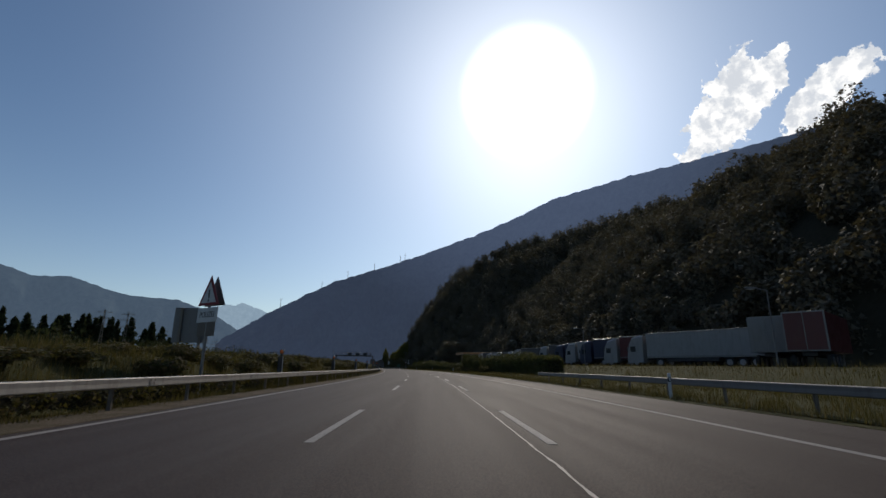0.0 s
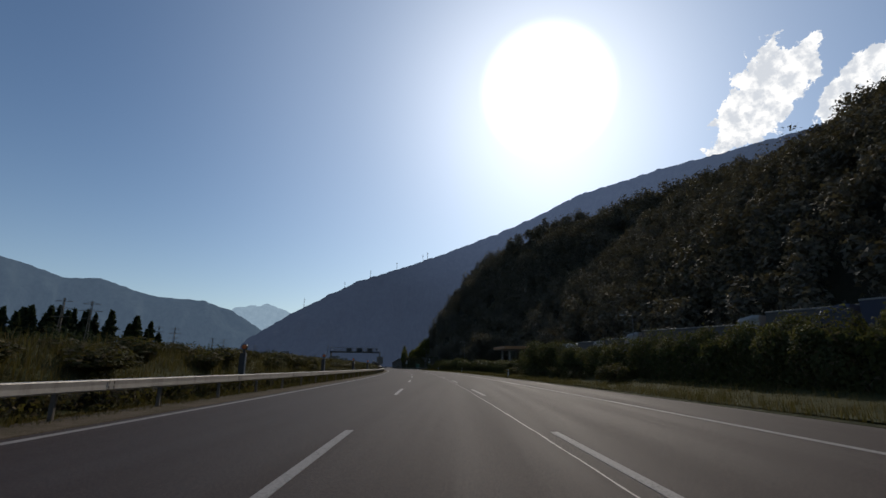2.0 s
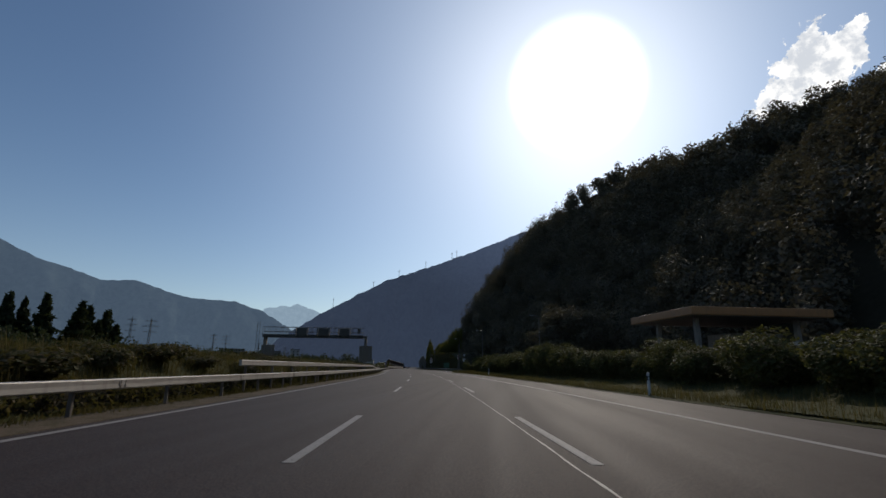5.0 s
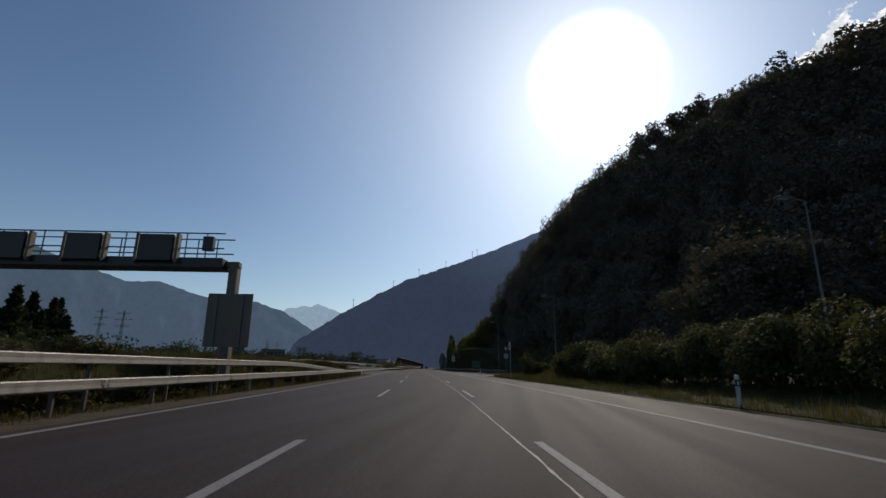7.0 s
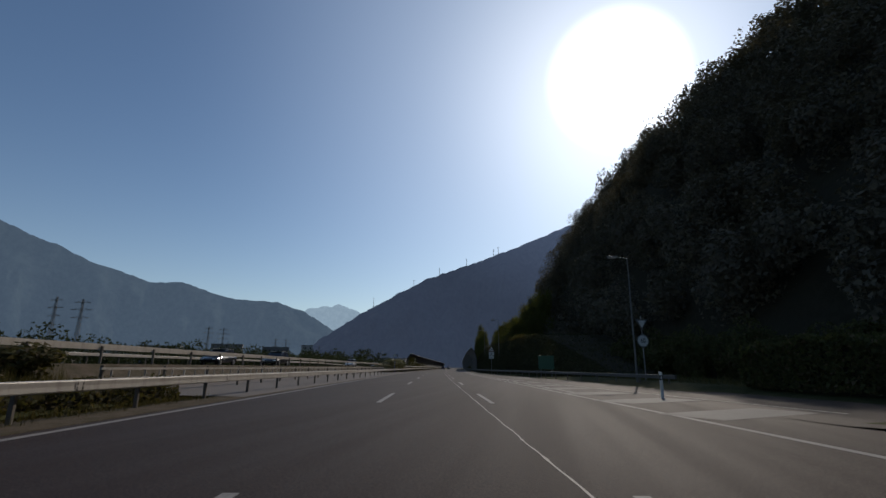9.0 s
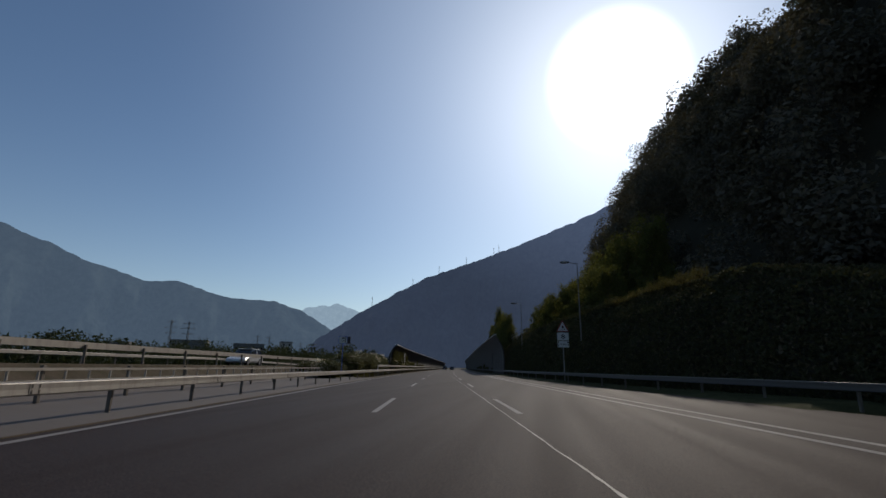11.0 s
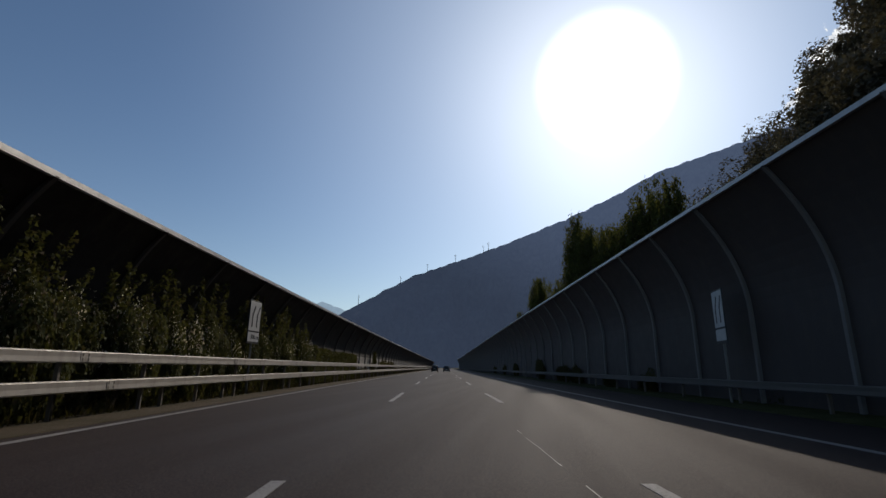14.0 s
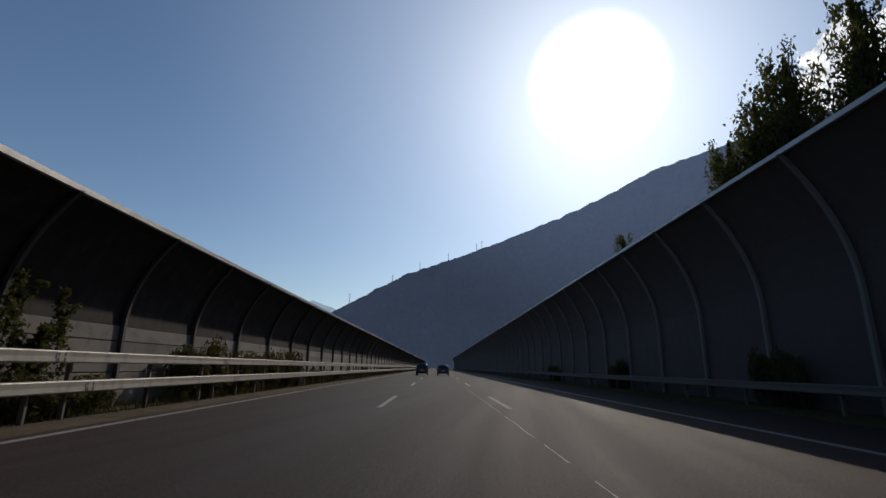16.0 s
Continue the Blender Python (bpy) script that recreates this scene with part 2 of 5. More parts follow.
def leaf_mesh(name, corners, mat):
    """A mesh of loose leaves or blades from an array of n x corners x 3."""
    n, c = corners.shape[:2]
    me = bpy.data.meshes.new(name)
    me.vertices.add(n * c)
    me.vertices.foreach_set("co", np.ascontiguousarray(corners, dtype=np.float32).ravel())
    me.loops.add(n * c)
    me.loops.foreach_set("vertex_index", np.arange(n * c, dtype=np.int32))
    me.polygons.add(n)
    me.polygons.foreach_set("loop_start", np.arange(0, n * c, c, dtype=np.int32))
    me.polygons.foreach_set("loop_total", np.full(n, c, dtype=np.int32))
    me.materials.append(mat)
    me.update(calc_edges=True)
    return me


def part(name, bm, mat, parent=None, label="", m=None, smooth=False):
    me = bpy.data.meshes.new(name)
    bmesh.ops.recalc_face_normals(bm, faces=bm.faces)
    bm.to_mesh(me)
    bm.free()
    for x in mat if isinstance(mat, (list, tuple)) else (mat,):
        me.materials.append(x)
    if smooth:
        me.polygons.foreach_set("use_smooth", [True] * len(me.polygons))
    ob = new(name, me)
    if parent:
        ob.parent = parent
    if m is not None:
        ob.matrix_basis = m
    if label:
        tagged(ob, label)
    return ob


def child(name, me, parent, m=None, label=""):
    ob = new(name, me)
    ob.parent = parent
    if m is not None:
        ob.matrix_basis = m
    if label:
        tagged(ob, label)
    return ob


def box(bm, size, centre, bevel=0.0, turn=None):
    m = Matrix.Translation(centre)
    if turn is not None:
        m = m @ turn
    r = bmesh.ops.create_cube(bm, size=1.0, matrix=m @ Matrix.Diagonal((*size, 1)))
    if bevel:
        es = list({e for v in r["verts"] for e in v.link_edges})
        bmesh.ops.bevel(bm, geom=es, offset=bevel, segments=2, profile=0.6, affect="EDGES")
    return bm


def tube(bm, a, b, r0, r1=None, seg=8):
    a, b = Vector(a), Vector(b)
    d = b - a
    m = Matrix.Translation((a + b) / 2) @ d.to_track_quat("Z", "Y").to_matrix().to_4x4()
    bmesh.ops.create_cone(bm, cap_ends=True, segments=seg, radius1=r0, radius2=r0 if r1 is None else r1, depth=d.length, matrix=m)
    return bm


def sweep(name, profile, s0, s1, step, mat, closed=False, parent=None, side=0.0, lift=None, smooth=False):
    """A profile of (l, z) pairs drawn along the road from s0 to s1."""
    ss = np.linspace(s0, s1, max(2, int(round((s1 - s0) / step)) + 1))
    k = len(profile)
    verts, faces = [], []
    for s in ss:
        for l, z in profile:
            dz = lift(s, l) if lift else 0.0
            verts.append(at(s, l + (side(s) if callable(side) else side), z + dz))
    for i in range(len(ss) - 1):
        for j in range(k if closed else k - 1):
            a, b = i * k + j, i * k + (j + 1) % k
            faces.append((a, b, b + k, a + k))
    if closed:
        faces.append(tuple(range(k))[::-1])
        faces.append(tuple((len(ss) - 1) * k + j for j in range(k)))
    me = raw_mesh(name, verts, faces, mat, smooth)
    bm = bmesh.new()
    bm.from_mesh(me)
    bmesh.ops.recalc_face_normals(bm, faces=bm.faces)
    bm.to_mesh(me)
    bm.free()
    ob = new(name, me)
    if parent:
        ob.parent = parent
    return ob


def holder(name, label, category, group="", kind=""):
    return tagged(new(name), label, category, group, kind)


rng = np.random.default_rng(11)


def leaf_blades(points, size, spread=0.5, up=0.0, long=1.0, r=None, out=None):
    """Loose leaf clumps round the points: one pointed blade each, turned at random or, given the ways out of the crown, facing mostly outwards."""
    r = r or rng
    n = len(points)
    a = r.normal(size=(n, 3))
    a[:, 2] += up
    facing = r.normal(size=(n, 3))
    if out is not None:
        facing = out / (np.linalg.norm(out, axis=1, keepdims=True) + 1e-9) + np.array([0, 0, 0.45]) + 0.7 * facing
        a = np.cross(a, facing)
    a /= np.linalg.norm(a, axis=1, keepdims=True) + 1e-9
    b = np.cross(a, facing)
    b /= np.linalg.norm(b, axis=1, keepdims=True) + 1e-9
    sz = np.asarray(size) * r.uniform(1 - spread, 1 + spread, n)
    u, v = a * (sz * long)[:, None] * 0.5, b * sz[:, None] * 0.5
    k = r.uniform(0.3, 1.0, (n, 1))
    return np.stack([points - u * 1.25 - v * k * 0.4, points + u * 0.45 - v * 1.2, points + u * (0.5 + 0.5 * k) + v * 1.2], 1)


def lobes(n, r, squash=1.0):
    """Points in the outer shells of a unit crown made of several rounded lobes."""
    c = r.normal(size=(9, 3))
    c /= np.linalg.norm(c, axis=1, keepdims=True)
    c *= r.uniform(0.35, 0.62, (9, 1))
    rad = r.uniform(0.34, 0.52, 9)
    which = r.integers(0, 9, n)
    d = r.normal(size=(n, 3))
    d /= np.linalg.norm(d, axis=1, keepdims=True)
    p = c[which] + d * (rad[which] * r.uniform(0.75, 1.05, n))[:, None]
    p[:, 2] *= squash
    return p


def loft(bm, rings):
    """Skin between rings of equally many points, closed at both ends."""
    vs = [[bm.verts.new(p) for p in ring] for ring in rings]
    k = len(rings[0])
    for a, b in zip(vs, vs[1:]):
        for j in range(k):
            bm.faces.new((a[j], a[(j + 1) % k], b[(j + 1) % k], b[j]))
    bm.faces.new(vs[0])
    bm.faces.new(vs[-1][::-1])
    return bm


# ---- ground and road ----
MID = at(235)
bm = bmesh.new()
bmesh.ops.create_circle(bm, cap_ends=True, segments=96, radius=4650)
ground = part("ground", bm, GRASS_GROUND, m=Matrix.Translation((MID.x, MID.y, -0.35)))
tagged(ground, "flat green valley floor of meadows and fields", "ground", kind="structure")

road = sweep("road", [(-7.25, -0.3), (-7.2, 0.0), (9.35, 0.0), (9.4, -0.3)], S_MIN, 1100, 3, ASPHALT)
tagged(road, "grey-brown worn asphalt carriageway of three lanes", "road", kind="structure")
def opposite_z(s):
    """The opposite carriageway climbs a little above this one beside the slip road."""
    return float(np.interp(s, (170, 270, 380, 440), (0.0, 1.2, 1.2, 0.3)))


road_far = sweep("road_opposite", [(-27.5, -0.3), (-27.4, -0.05), (-15.1, -0.05), (-15.0, -0.3)], S_MIN, 1100, 4, ASPHALT, lift=lambda s, l: opposite_z(s))
tagged(road_far, "opposite asphalt carriageway beyond the median", "road", kind="structure")


def line(l, width, s0, s1, name="edge_line", mat=PAINT_WHITE, z=0.005, step=3.0):
    return sweep(name, [(l - width / 2, z), (l + width / 2, z)], s0, s1, step, mat, parent=road)


line(-6.8, 0.2, S_MIN, 1000)
line(6.35, 0.2, S_MIN, 1000)
bm = bmesh.new()
box(bm, (0.16, 6.0, 0.006), (0, 0, 0.003))
dash_mesh = bpy.data.meshes.new("dash")
bm.to_mesh(dash_mesh)
bm.free()
dash_mesh.materials.append(PAINT_WHITE)
DASH_AT = 8.1
for l in (-1.95, 1.95):
    for k in range(-4, 45):
        child("dash", dash_mesh, road, stand(DASH_AT + 18 * k + 3.0, l, 0.001))

verge_left = sweep("verge_left", [(-15.2, -0.3), (-14.8, -0.02), (-12, -0.1), (-9.4, -0.08), (-8.2, 0.02), (-7.2, 0.015), (-7.1, -0.2)], S_MIN, 1000, 2.5, VERGE, lift=lambda s, l: opposite_z(s) if l < -14 else 0.0)
tagged(verge_left, "dry dusty strip of soil beside the road", "verge", kind="structure")
verge_right = sweep("verge_right", [(9.3, -0.2), (9.4, 0.01), (9.9, 0.05), (12, 0.15), (16, 0.3), (20, 0.3), (25, 0.3), (30, 0.3), (34, -0.4)], S_MIN, 1000, 2.5, GRASS_GROUND,
                    lift=lambda s, l: -0.5 if 273 < s < 372 and l < float(np.interp(s, (262, 285, 330, 371), (19, 16.4, 12.4, 9.0))) else 0.0)
tagged(verge_right, "grassy verge sloping up from the hard shoulder", "verge", kind="structure")


# ---- hillside ----
HILL_S = (-80, 60, 130, 200, 260, 300, 330, 360, 385, 410, 435, 460, 500, 525)
HILL_FOOT = (68, 60, 51, 43.5, 36, 31, 29, 28, 26.5, 25, 30, 32.5, 29, 26)
HILL_STEEP = (2.09, 1.75, 1.41, 1.08, 1.04, 1.5, 2.06, 2.71, 2.72, 2.64, 2.57, 2.11, 0.97, 0.15)
HILL_CAP = (35, 66, 100, 128, 139, 127, 82, 107, 69, 70, 124, 117, 39, 5)


def foot(s):
    return np.interp(s, HILL_S, HILL_FOOT)


def hill_z(s, l):
    d = np.maximum(l - foot(s), 0)
    cap = np.interp(s, HILL_S, HILL_CAP)
    z = cap * (1 - np.exp(-np.interp(s, HILL_S, HILL_STEEP) * d / cap))
    return z - 0.2


def rough_z(s, l):
    """The hill with its ribs and hollows."""
    return float(hill_z(s, l)) + noise.fractal((s * 0.02, l * 0.02, 0.0), 1.0, 2.0, 4) * min(max(l - float(foot(s)), 0.0) * 0.12, 7.0)


gs, gl = np.meshgrid(np.arange(-80, 521, 6.0), np.concatenate([np.linspace(0, 60, 16), np.linspace(70, 330, 18)]), indexing="ij")
gL = foot(gs) + gl
gz = np.array([rough_z(a, b) for a, b in zip(gs.ravel(), gL.ravel())]).reshape(gs.shape)
vv = at_many(gs, gL, gz).reshape(-1, 3)
na, nb = gs.shape
fs = [(i * nb + j, (i + 1) * nb + j, (i + 1) * nb + j + 1, i * nb + j + 1) for i in range(na - 1) for j in range(nb - 1)]
hill = new("hillside", raw_mesh("hillside", vv, fs, FOREST_SOIL, True))
tagged(hill, "steep shaded forest floor of the valley side", "hillside", kind="structure")

quads = []
r = np.random.default_rng(5)
for s in np.arange(-30, 496, 5.6):
    for d in np.arange(1, 170, 5.6):
        ss, dd = s + r.uniform(-2.5, 2.5), d + r.uniform(-2.5, 2.5)
        if dd > 60 and r.random() < 0.25:
            continue
        l = foot(ss) + dd
        z = rough_z(ss, l)
        if z < 0.3:
            continue
        h = r.uniform(8, 13) * (1.25 if r.random() < 0.12 else 1.0)
        wd = h * r.uniform(0.34, 0.5)
        fine = 60 < ss and dd < 60
        n = 3000 if 365 < ss < 470 and dd < 26 else 1900 if ss > 215 and dd < 30 else (760 if ss > 180 and dd < 60 else (520 if fine else 360))
        pts = lobes(n, r) * np.array([wd, wd, h * 0.55])
        quads.append(leaf_blades(pts + np.array(at(ss, l, z + h * 0.55)), {3000: 0.31, 1900: 0.36, 760: 0.52, 520: 0.65, 360: 0.8}[n], r=r, out=pts))
forest = new("forest", leaf_mesh("forest", np.concatenate(quads), LEAF_WOOD))
tagged(forest, "dense dark broadleaf woods on the shaded slope", "woods", kind="stuff")


# ---- mountains ----
def mountain(name, ridge, dist, deep, mat, label, rough):
    """A ridge whose skyline is given as (azimuth, elevation) seen from the middle of the road."""
    az = np.linspace(ridge[0][0], ridge[-1][0], 420)
    el = np.interp(az, [p[0] for p in ridge], [p[1] for p in ridge])
    rowsn = 14
    verts, faces = [], []
    for i, (a, e) in enumerate(zip(az, el)):
        jag = noise.fractal((a * 0.9, dist * 0.01, 0), 0.8, 2.1, 6) * rough + noise.noise((a * 9.0, 3.0, 0)) * rough * 0.25
        top = dist * math.tan(radians(max(e + jag, 0.05)))
        for j in range(rowsn):
            f = j / (rowsn - 1)
            ripple = noise.fractal((a * 0.35, f * 2.0, dist), 1.0, 2.0, 4) * deep * 0.35 * math.sin(math.pi * f)
            d = dist - deep * (1 - f) + ripple
            verts.append((MID.x + d * math.sin(radians(a)), MID.y + d * math.cos(radians(a)), -1 + top * f ** 1.15))
    for i in range(len(az) - 1):
        for j in range(rowsn - 1):
            a = i * rowsn + j
            faces.append((a, a + rowsn, a + rowsn + 1, a + 1))
    ob = new(name, raw_mesh(name, verts, faces, mat, True))
    return tagged(ob, label, "mountain", kind="structure")


# Distance haze sits in these emission colours, paler for each farther range.
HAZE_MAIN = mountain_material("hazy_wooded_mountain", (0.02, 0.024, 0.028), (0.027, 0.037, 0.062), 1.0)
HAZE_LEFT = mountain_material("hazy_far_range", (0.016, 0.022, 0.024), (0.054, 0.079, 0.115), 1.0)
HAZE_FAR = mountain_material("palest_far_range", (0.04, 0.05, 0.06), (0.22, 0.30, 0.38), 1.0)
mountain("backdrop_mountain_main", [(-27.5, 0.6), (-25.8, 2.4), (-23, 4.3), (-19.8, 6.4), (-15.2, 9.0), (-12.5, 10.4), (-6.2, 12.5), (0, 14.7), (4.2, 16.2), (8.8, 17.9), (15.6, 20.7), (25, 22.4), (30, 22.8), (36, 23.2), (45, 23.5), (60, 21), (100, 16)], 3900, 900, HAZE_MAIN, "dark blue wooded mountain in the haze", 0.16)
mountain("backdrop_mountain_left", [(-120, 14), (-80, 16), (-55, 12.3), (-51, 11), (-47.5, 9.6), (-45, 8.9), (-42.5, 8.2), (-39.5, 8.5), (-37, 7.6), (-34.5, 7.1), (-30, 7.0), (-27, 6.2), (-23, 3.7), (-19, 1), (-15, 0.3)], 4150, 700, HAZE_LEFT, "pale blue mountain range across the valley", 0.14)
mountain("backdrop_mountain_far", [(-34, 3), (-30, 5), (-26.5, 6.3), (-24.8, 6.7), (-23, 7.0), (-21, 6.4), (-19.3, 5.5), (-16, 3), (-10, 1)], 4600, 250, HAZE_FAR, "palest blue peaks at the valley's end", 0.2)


# ---- guard rails ----
BEAM = [(0.12, -0.13), (0.15, -0.12), (0.16, -0.10), (0.152, 0.0), (0.16, 0.10), (0.15, 0.12), (0.12, 0.13), (0.04, 0.13), (0.04, -0.13)]


def splice_mesh():
    """A joint of two beams: a thin plate with four slotted bolts."""
    b = bmesh.new()
    box(b, (0.012, 0.30, 0.20), (0, 0, 0), 0.003)
    for y in (-0.09, 0.09):
        for z in (-0.055, 0.055):
            box(b, (0.02, 0.03, 0.07), (0.004, y, z), 0.004)
    for f in b.faces:
        f.material_index = 1 if f.calc_center_median().x > 0.0075 else 0
    me = bpy.data.meshes.new("splice_plate")
    b.to_mesh(me)
    b.free()
    me.materials.append(STEEL)
    me.materials.append(STEEL_DARK)
    return me


SPLICE = splice_mesh()


def rail(l, s0, s1, heights, label, face=1, spacing=4.0, post_mat=STEEL_DARK, beam_mat=None, joints=False, drop=None):
    """A steel guard rail: swept beams on posts."""
    g = holder("guard_rail", label, "guard rail", "guard rails")
    side = l if callable(l) else (lambda s: l)
    for h in heights:
        sweep("beam", [(face * x, z + h) for x, z in BEAM], s0, s1, 4.0, beam_mat or STEEL, closed=True, parent=g, side=side, lift=(lambda s, l: drop(s)) if drop else None)
        if joints:
            for k in range(int((min(s1, 520) - s0) / 8)):
                child("splice_plate", SPLICE, g, stand(s0 + 2.5 + 8 * k, side(s0 + 2.5 + 8 * k) + 0.158, h))
    b = bmesh.new()
    box(b, (0.10, 0.07, max(heights) + 0.35), (0, 0, max(heights) / 2 - 0.15), 0.008)
    me = bpy.data.meshes.new("post")
    b.to_mesh(me)
    b.free()
    me.materials.append(post_mat)
    s = s0 + 1.0
    while s < s1:
        child("post", me, g, stand(s, side(s) - 0.02 * face, drop(s) if drop else 0))
        s += spacing
    return g


rail(-8.25, -60, 190, (0.695,), "galvanised steel guard rail with a single beam", joints=True)
rail(-8.25, 190, 700, (0.695,), "galvanised steel guard rail on dark posts", joints=True)
rail(lambda s: -8.9 + 0.5 * min(1.0, max(0.0, (s - 236) / 18)) ** 2, 168, 255, (1.3,), "second raised guard rail beside the gantry foot", drop=lambda s: -0.55 * min(1.0, max(0.0, (s - 237) / 17)))
rail(-8.25, 381, 700, (1.32,), "second upper beam of the steel guard rail on posts", spacing=3.0, joints=True)
rail(-14.9, 150, 278, (0.72,), "guard rail of the opposite carriageway", -1, drop=opposite_z)
rail(-14.9, 278, 372, (0.72,), "guard rail beyond the paved crossing", -1, drop=opposite_z)
rail(-14.9, 372, 410, (0.72,), "guard rail behind the oleanders", -1, drop=opposite_z)
rail(-28.2, -40, 700, (0.72,), "guard rail beyond the opposite carriageway", 1, drop=opposite_z)
rail(10.2, -20, 44, (0.72,), "low steel guard rail in tall grass", -1, beam_mat=STEEL_BACKLIT)
# Beam colour darkened to stand for the shade along the wall.
rail(lambda s: float(np.interp(s, (270, 300, 350, 380), (17.5, 15.2, 11.6, 10.3))), 293, 700, (0.72,), "weathered guard rail with shade-dark beams before the shaded wall", -1, beam_mat=STEEL_SHADED)


g = holder("rail_end", "slanted end piece of the upper guard rail beam", "guard rail", "guard rails")
e0, e1 = at(380.4, -8.13, 0.72), at(381.2, -8.13, 1.32)
b = box(bmesh.new(), (0.09, (e1 - e0).length, 0.2), (0, 0, 0), 0.02)
part("slanted_beam", b, STEEL, g, m=Matrix.Translation((e0 + e1) / 2) @ (e1 - e0).to_track_quat("Y", "Z").to_matrix().to_4x4())
rail_end_foot = part("post", box(bmesh.new(), (0.1, 0.07, 1.1), (0, 0, 0.4), 0.008), STEEL_DARK, g, m=stand(380.5, -8.24))


# ---- noise barriers ----
def plank_material():
    """Cast planks: every one its own grey, with lime and damp stains."""
    m, n = material("concrete_plank")
    p = place_of(n)
    own = n.put("ShaderNodeObjectInfo").outputs["Random"]
    g1 = n.noise(p, 1.2, 5.0, 0.65)
    g2 = n.noise(p, 30.0, 3.0, 0.7)
    col = n.mix(own, (0.17, 0.155, 0.14, 1), (0.27, 0.25, 0.23, 1))
    col = n.mix(n.math("MULTIPLY", n.steps(g1, 0.45, 0.7), 0.55), col, (0.10, 0.088, 0.075, 1))
    surface(n, col, 0.88, 0.0, g2, 0.01)
    return m


PLANK = plank_material()
# Pale base colour carries the sunlit highlight along the barrier's top edge.
COPING = rough_paint("sunlit_coping_sheet", (0.52, 0.50, 0.47), (0.64, 0.62, 0.59), 4.0, 0.4, 0.3, 0.2)

def barrier(side, base, top, height, s0, s1, label, foot_mat=CONCRETE, rib_mat=STEEL, planks=False, panel_mat=PANEL_DARK, first=0.15, bay=4.0):
    """A tall noise barrier whose upper part curls in over the road, on steel ribs."""
    g = holder("noise_barrier", label, "noise barrier", "noise barriers")
    prof, n = [], 10
    straight = height * 0.45
    prof.append((base, -0.2))
    prof.append((base, straight))
    for i in range(1, n + 1):
        a = i / n
        prof.append((base + (top - base) * (a ** 2), straight + (height - straight) * a))
    back = [(l + side * 0.18, z + (0.05 if z > 1 else 0)) for l, z in reversed(prof)]
    low = [p for p in prof if p[1] <= straight] + [p for p in back if p[1] <= straight + 0.06]
    sweep("lower_wall", [(l + side * (0.1 if planks else 0.0), z) for l, z in low], s0, s1, 4, foot_mat, closed=True, parent=g)
    if planks:
        hgt = straight / 5
        b = box(bmesh.new(), (0.12, bay - 0.14, hgt - 0.03), (0, 0, 0), 0.012)
        me = bpy.data.meshes.new("plank")
        b.to_mesh(me)
        b.free()
        me.materials.append(PLANK)
        for i in range(36):
            for k in range(5):
                child("plank", me, g, stand(s0 + first + bay * (i + 0.5), base + side * 0.05, hgt * (k + 0.5)))
    up = [p for p in prof if p[1] >= straight] + [p for p in back if p[1] >= straight]
    sweep("upper_panel", up, s0, s1, 4, panel_mat, closed=True, parent=g)
    sweep("coping", [(top - 0.12 * side, height - 0.02), (top - 0.12 * side, height + 0.12), (top + 0.3 * side, height + 0.2), (top + 0.3 * side, height)], s0, s1, 4, COPING, closed=True, parent=g)
    vs, fsx = [], []
    k = len(prof)
    for y in (-0.06, 0.06):
        for l, z in prof:
            vs.append((l - side * 0.005, y, z))
        for l, z in prof:
            vs.append((l - side * 0.13, y, z))
    for j in range(k - 1):
        for a, b in ((0, 2 * k), (k, 3 * k), (0, k), (2 * k, 3 * k)):
            fsx.append((a + j, a + j + 1, b + j + 1, b + j))
    me = raw_mesh("rib", vs, fsx, rib_mat)
    s = s0 + first
    while s < s1:
        child("rib", me, g, stand(s, 0, 0))
        s += bay
    return g


barrier(1, 11.0, 9.4, 7.1, 408.3, 800, "tall dark noise barrier curling over the hard shoulder", PANEL_DARK, RIB_GREY, first=1.45, bay=3.98)
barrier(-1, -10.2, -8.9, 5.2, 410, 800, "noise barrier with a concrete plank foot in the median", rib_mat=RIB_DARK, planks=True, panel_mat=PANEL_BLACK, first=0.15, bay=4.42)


# ---- words and signs ----
WHITE = plain("sign_white", (0.50, 0.50, 0.49), 0.5)
RED = plain("sign_red", (0.20, 0.022, 0.022), 0.5)
BLACK = plain("sign_black", (0.02, 0.02, 0.02), 0.5)
BLUE = plain("sign_blue", (0.03, 0.08, 0.30), 0.45)
GREY_ALU = rough_paint("sign_back_aluminium", (0.115, 0.11, 0.108), (0.165, 0.16, 0.156), 3.0, 0.55, 0.3, 0.2)
POST_GREY = rough_paint("galvanised_post", (0.17, 0.165, 0.16), (0.25, 0.245, 0.235), 6.0, 0.5, 0.3, 0.2)


def words(text, size, mat, parent, m, name="lettering", sx=1.0):
    cu = bpy.data.curves.new("letters", "FONT")
    cu.body, cu.size, cu.extrude = text, size, 0.004
    cu.align_x, cu.align_y = "CENTER", "CENTER"
    tmp = bpy.data.objects.new("letters", cu)
    me = bpy.data.meshes.new_from_object(tmp)
    bpy.data.objects.remove(tmp)
    me.materials.append(mat)
    ob = new(name, me)
    ob.parent = parent
    ob.matrix_basis = m @ Matrix.Diagonal((sx, 1, 1, 1))
    return ob


FACING = pose(0, 0, 0, 90, 0, 0)  # lettering upright, read from behind the thing's front


def plate(bm, w, h, z, y=0.0, t=0.03, r=0.04):
    return box(bm, (w, t, h), (0, y, z), min(r, t * 0.45))


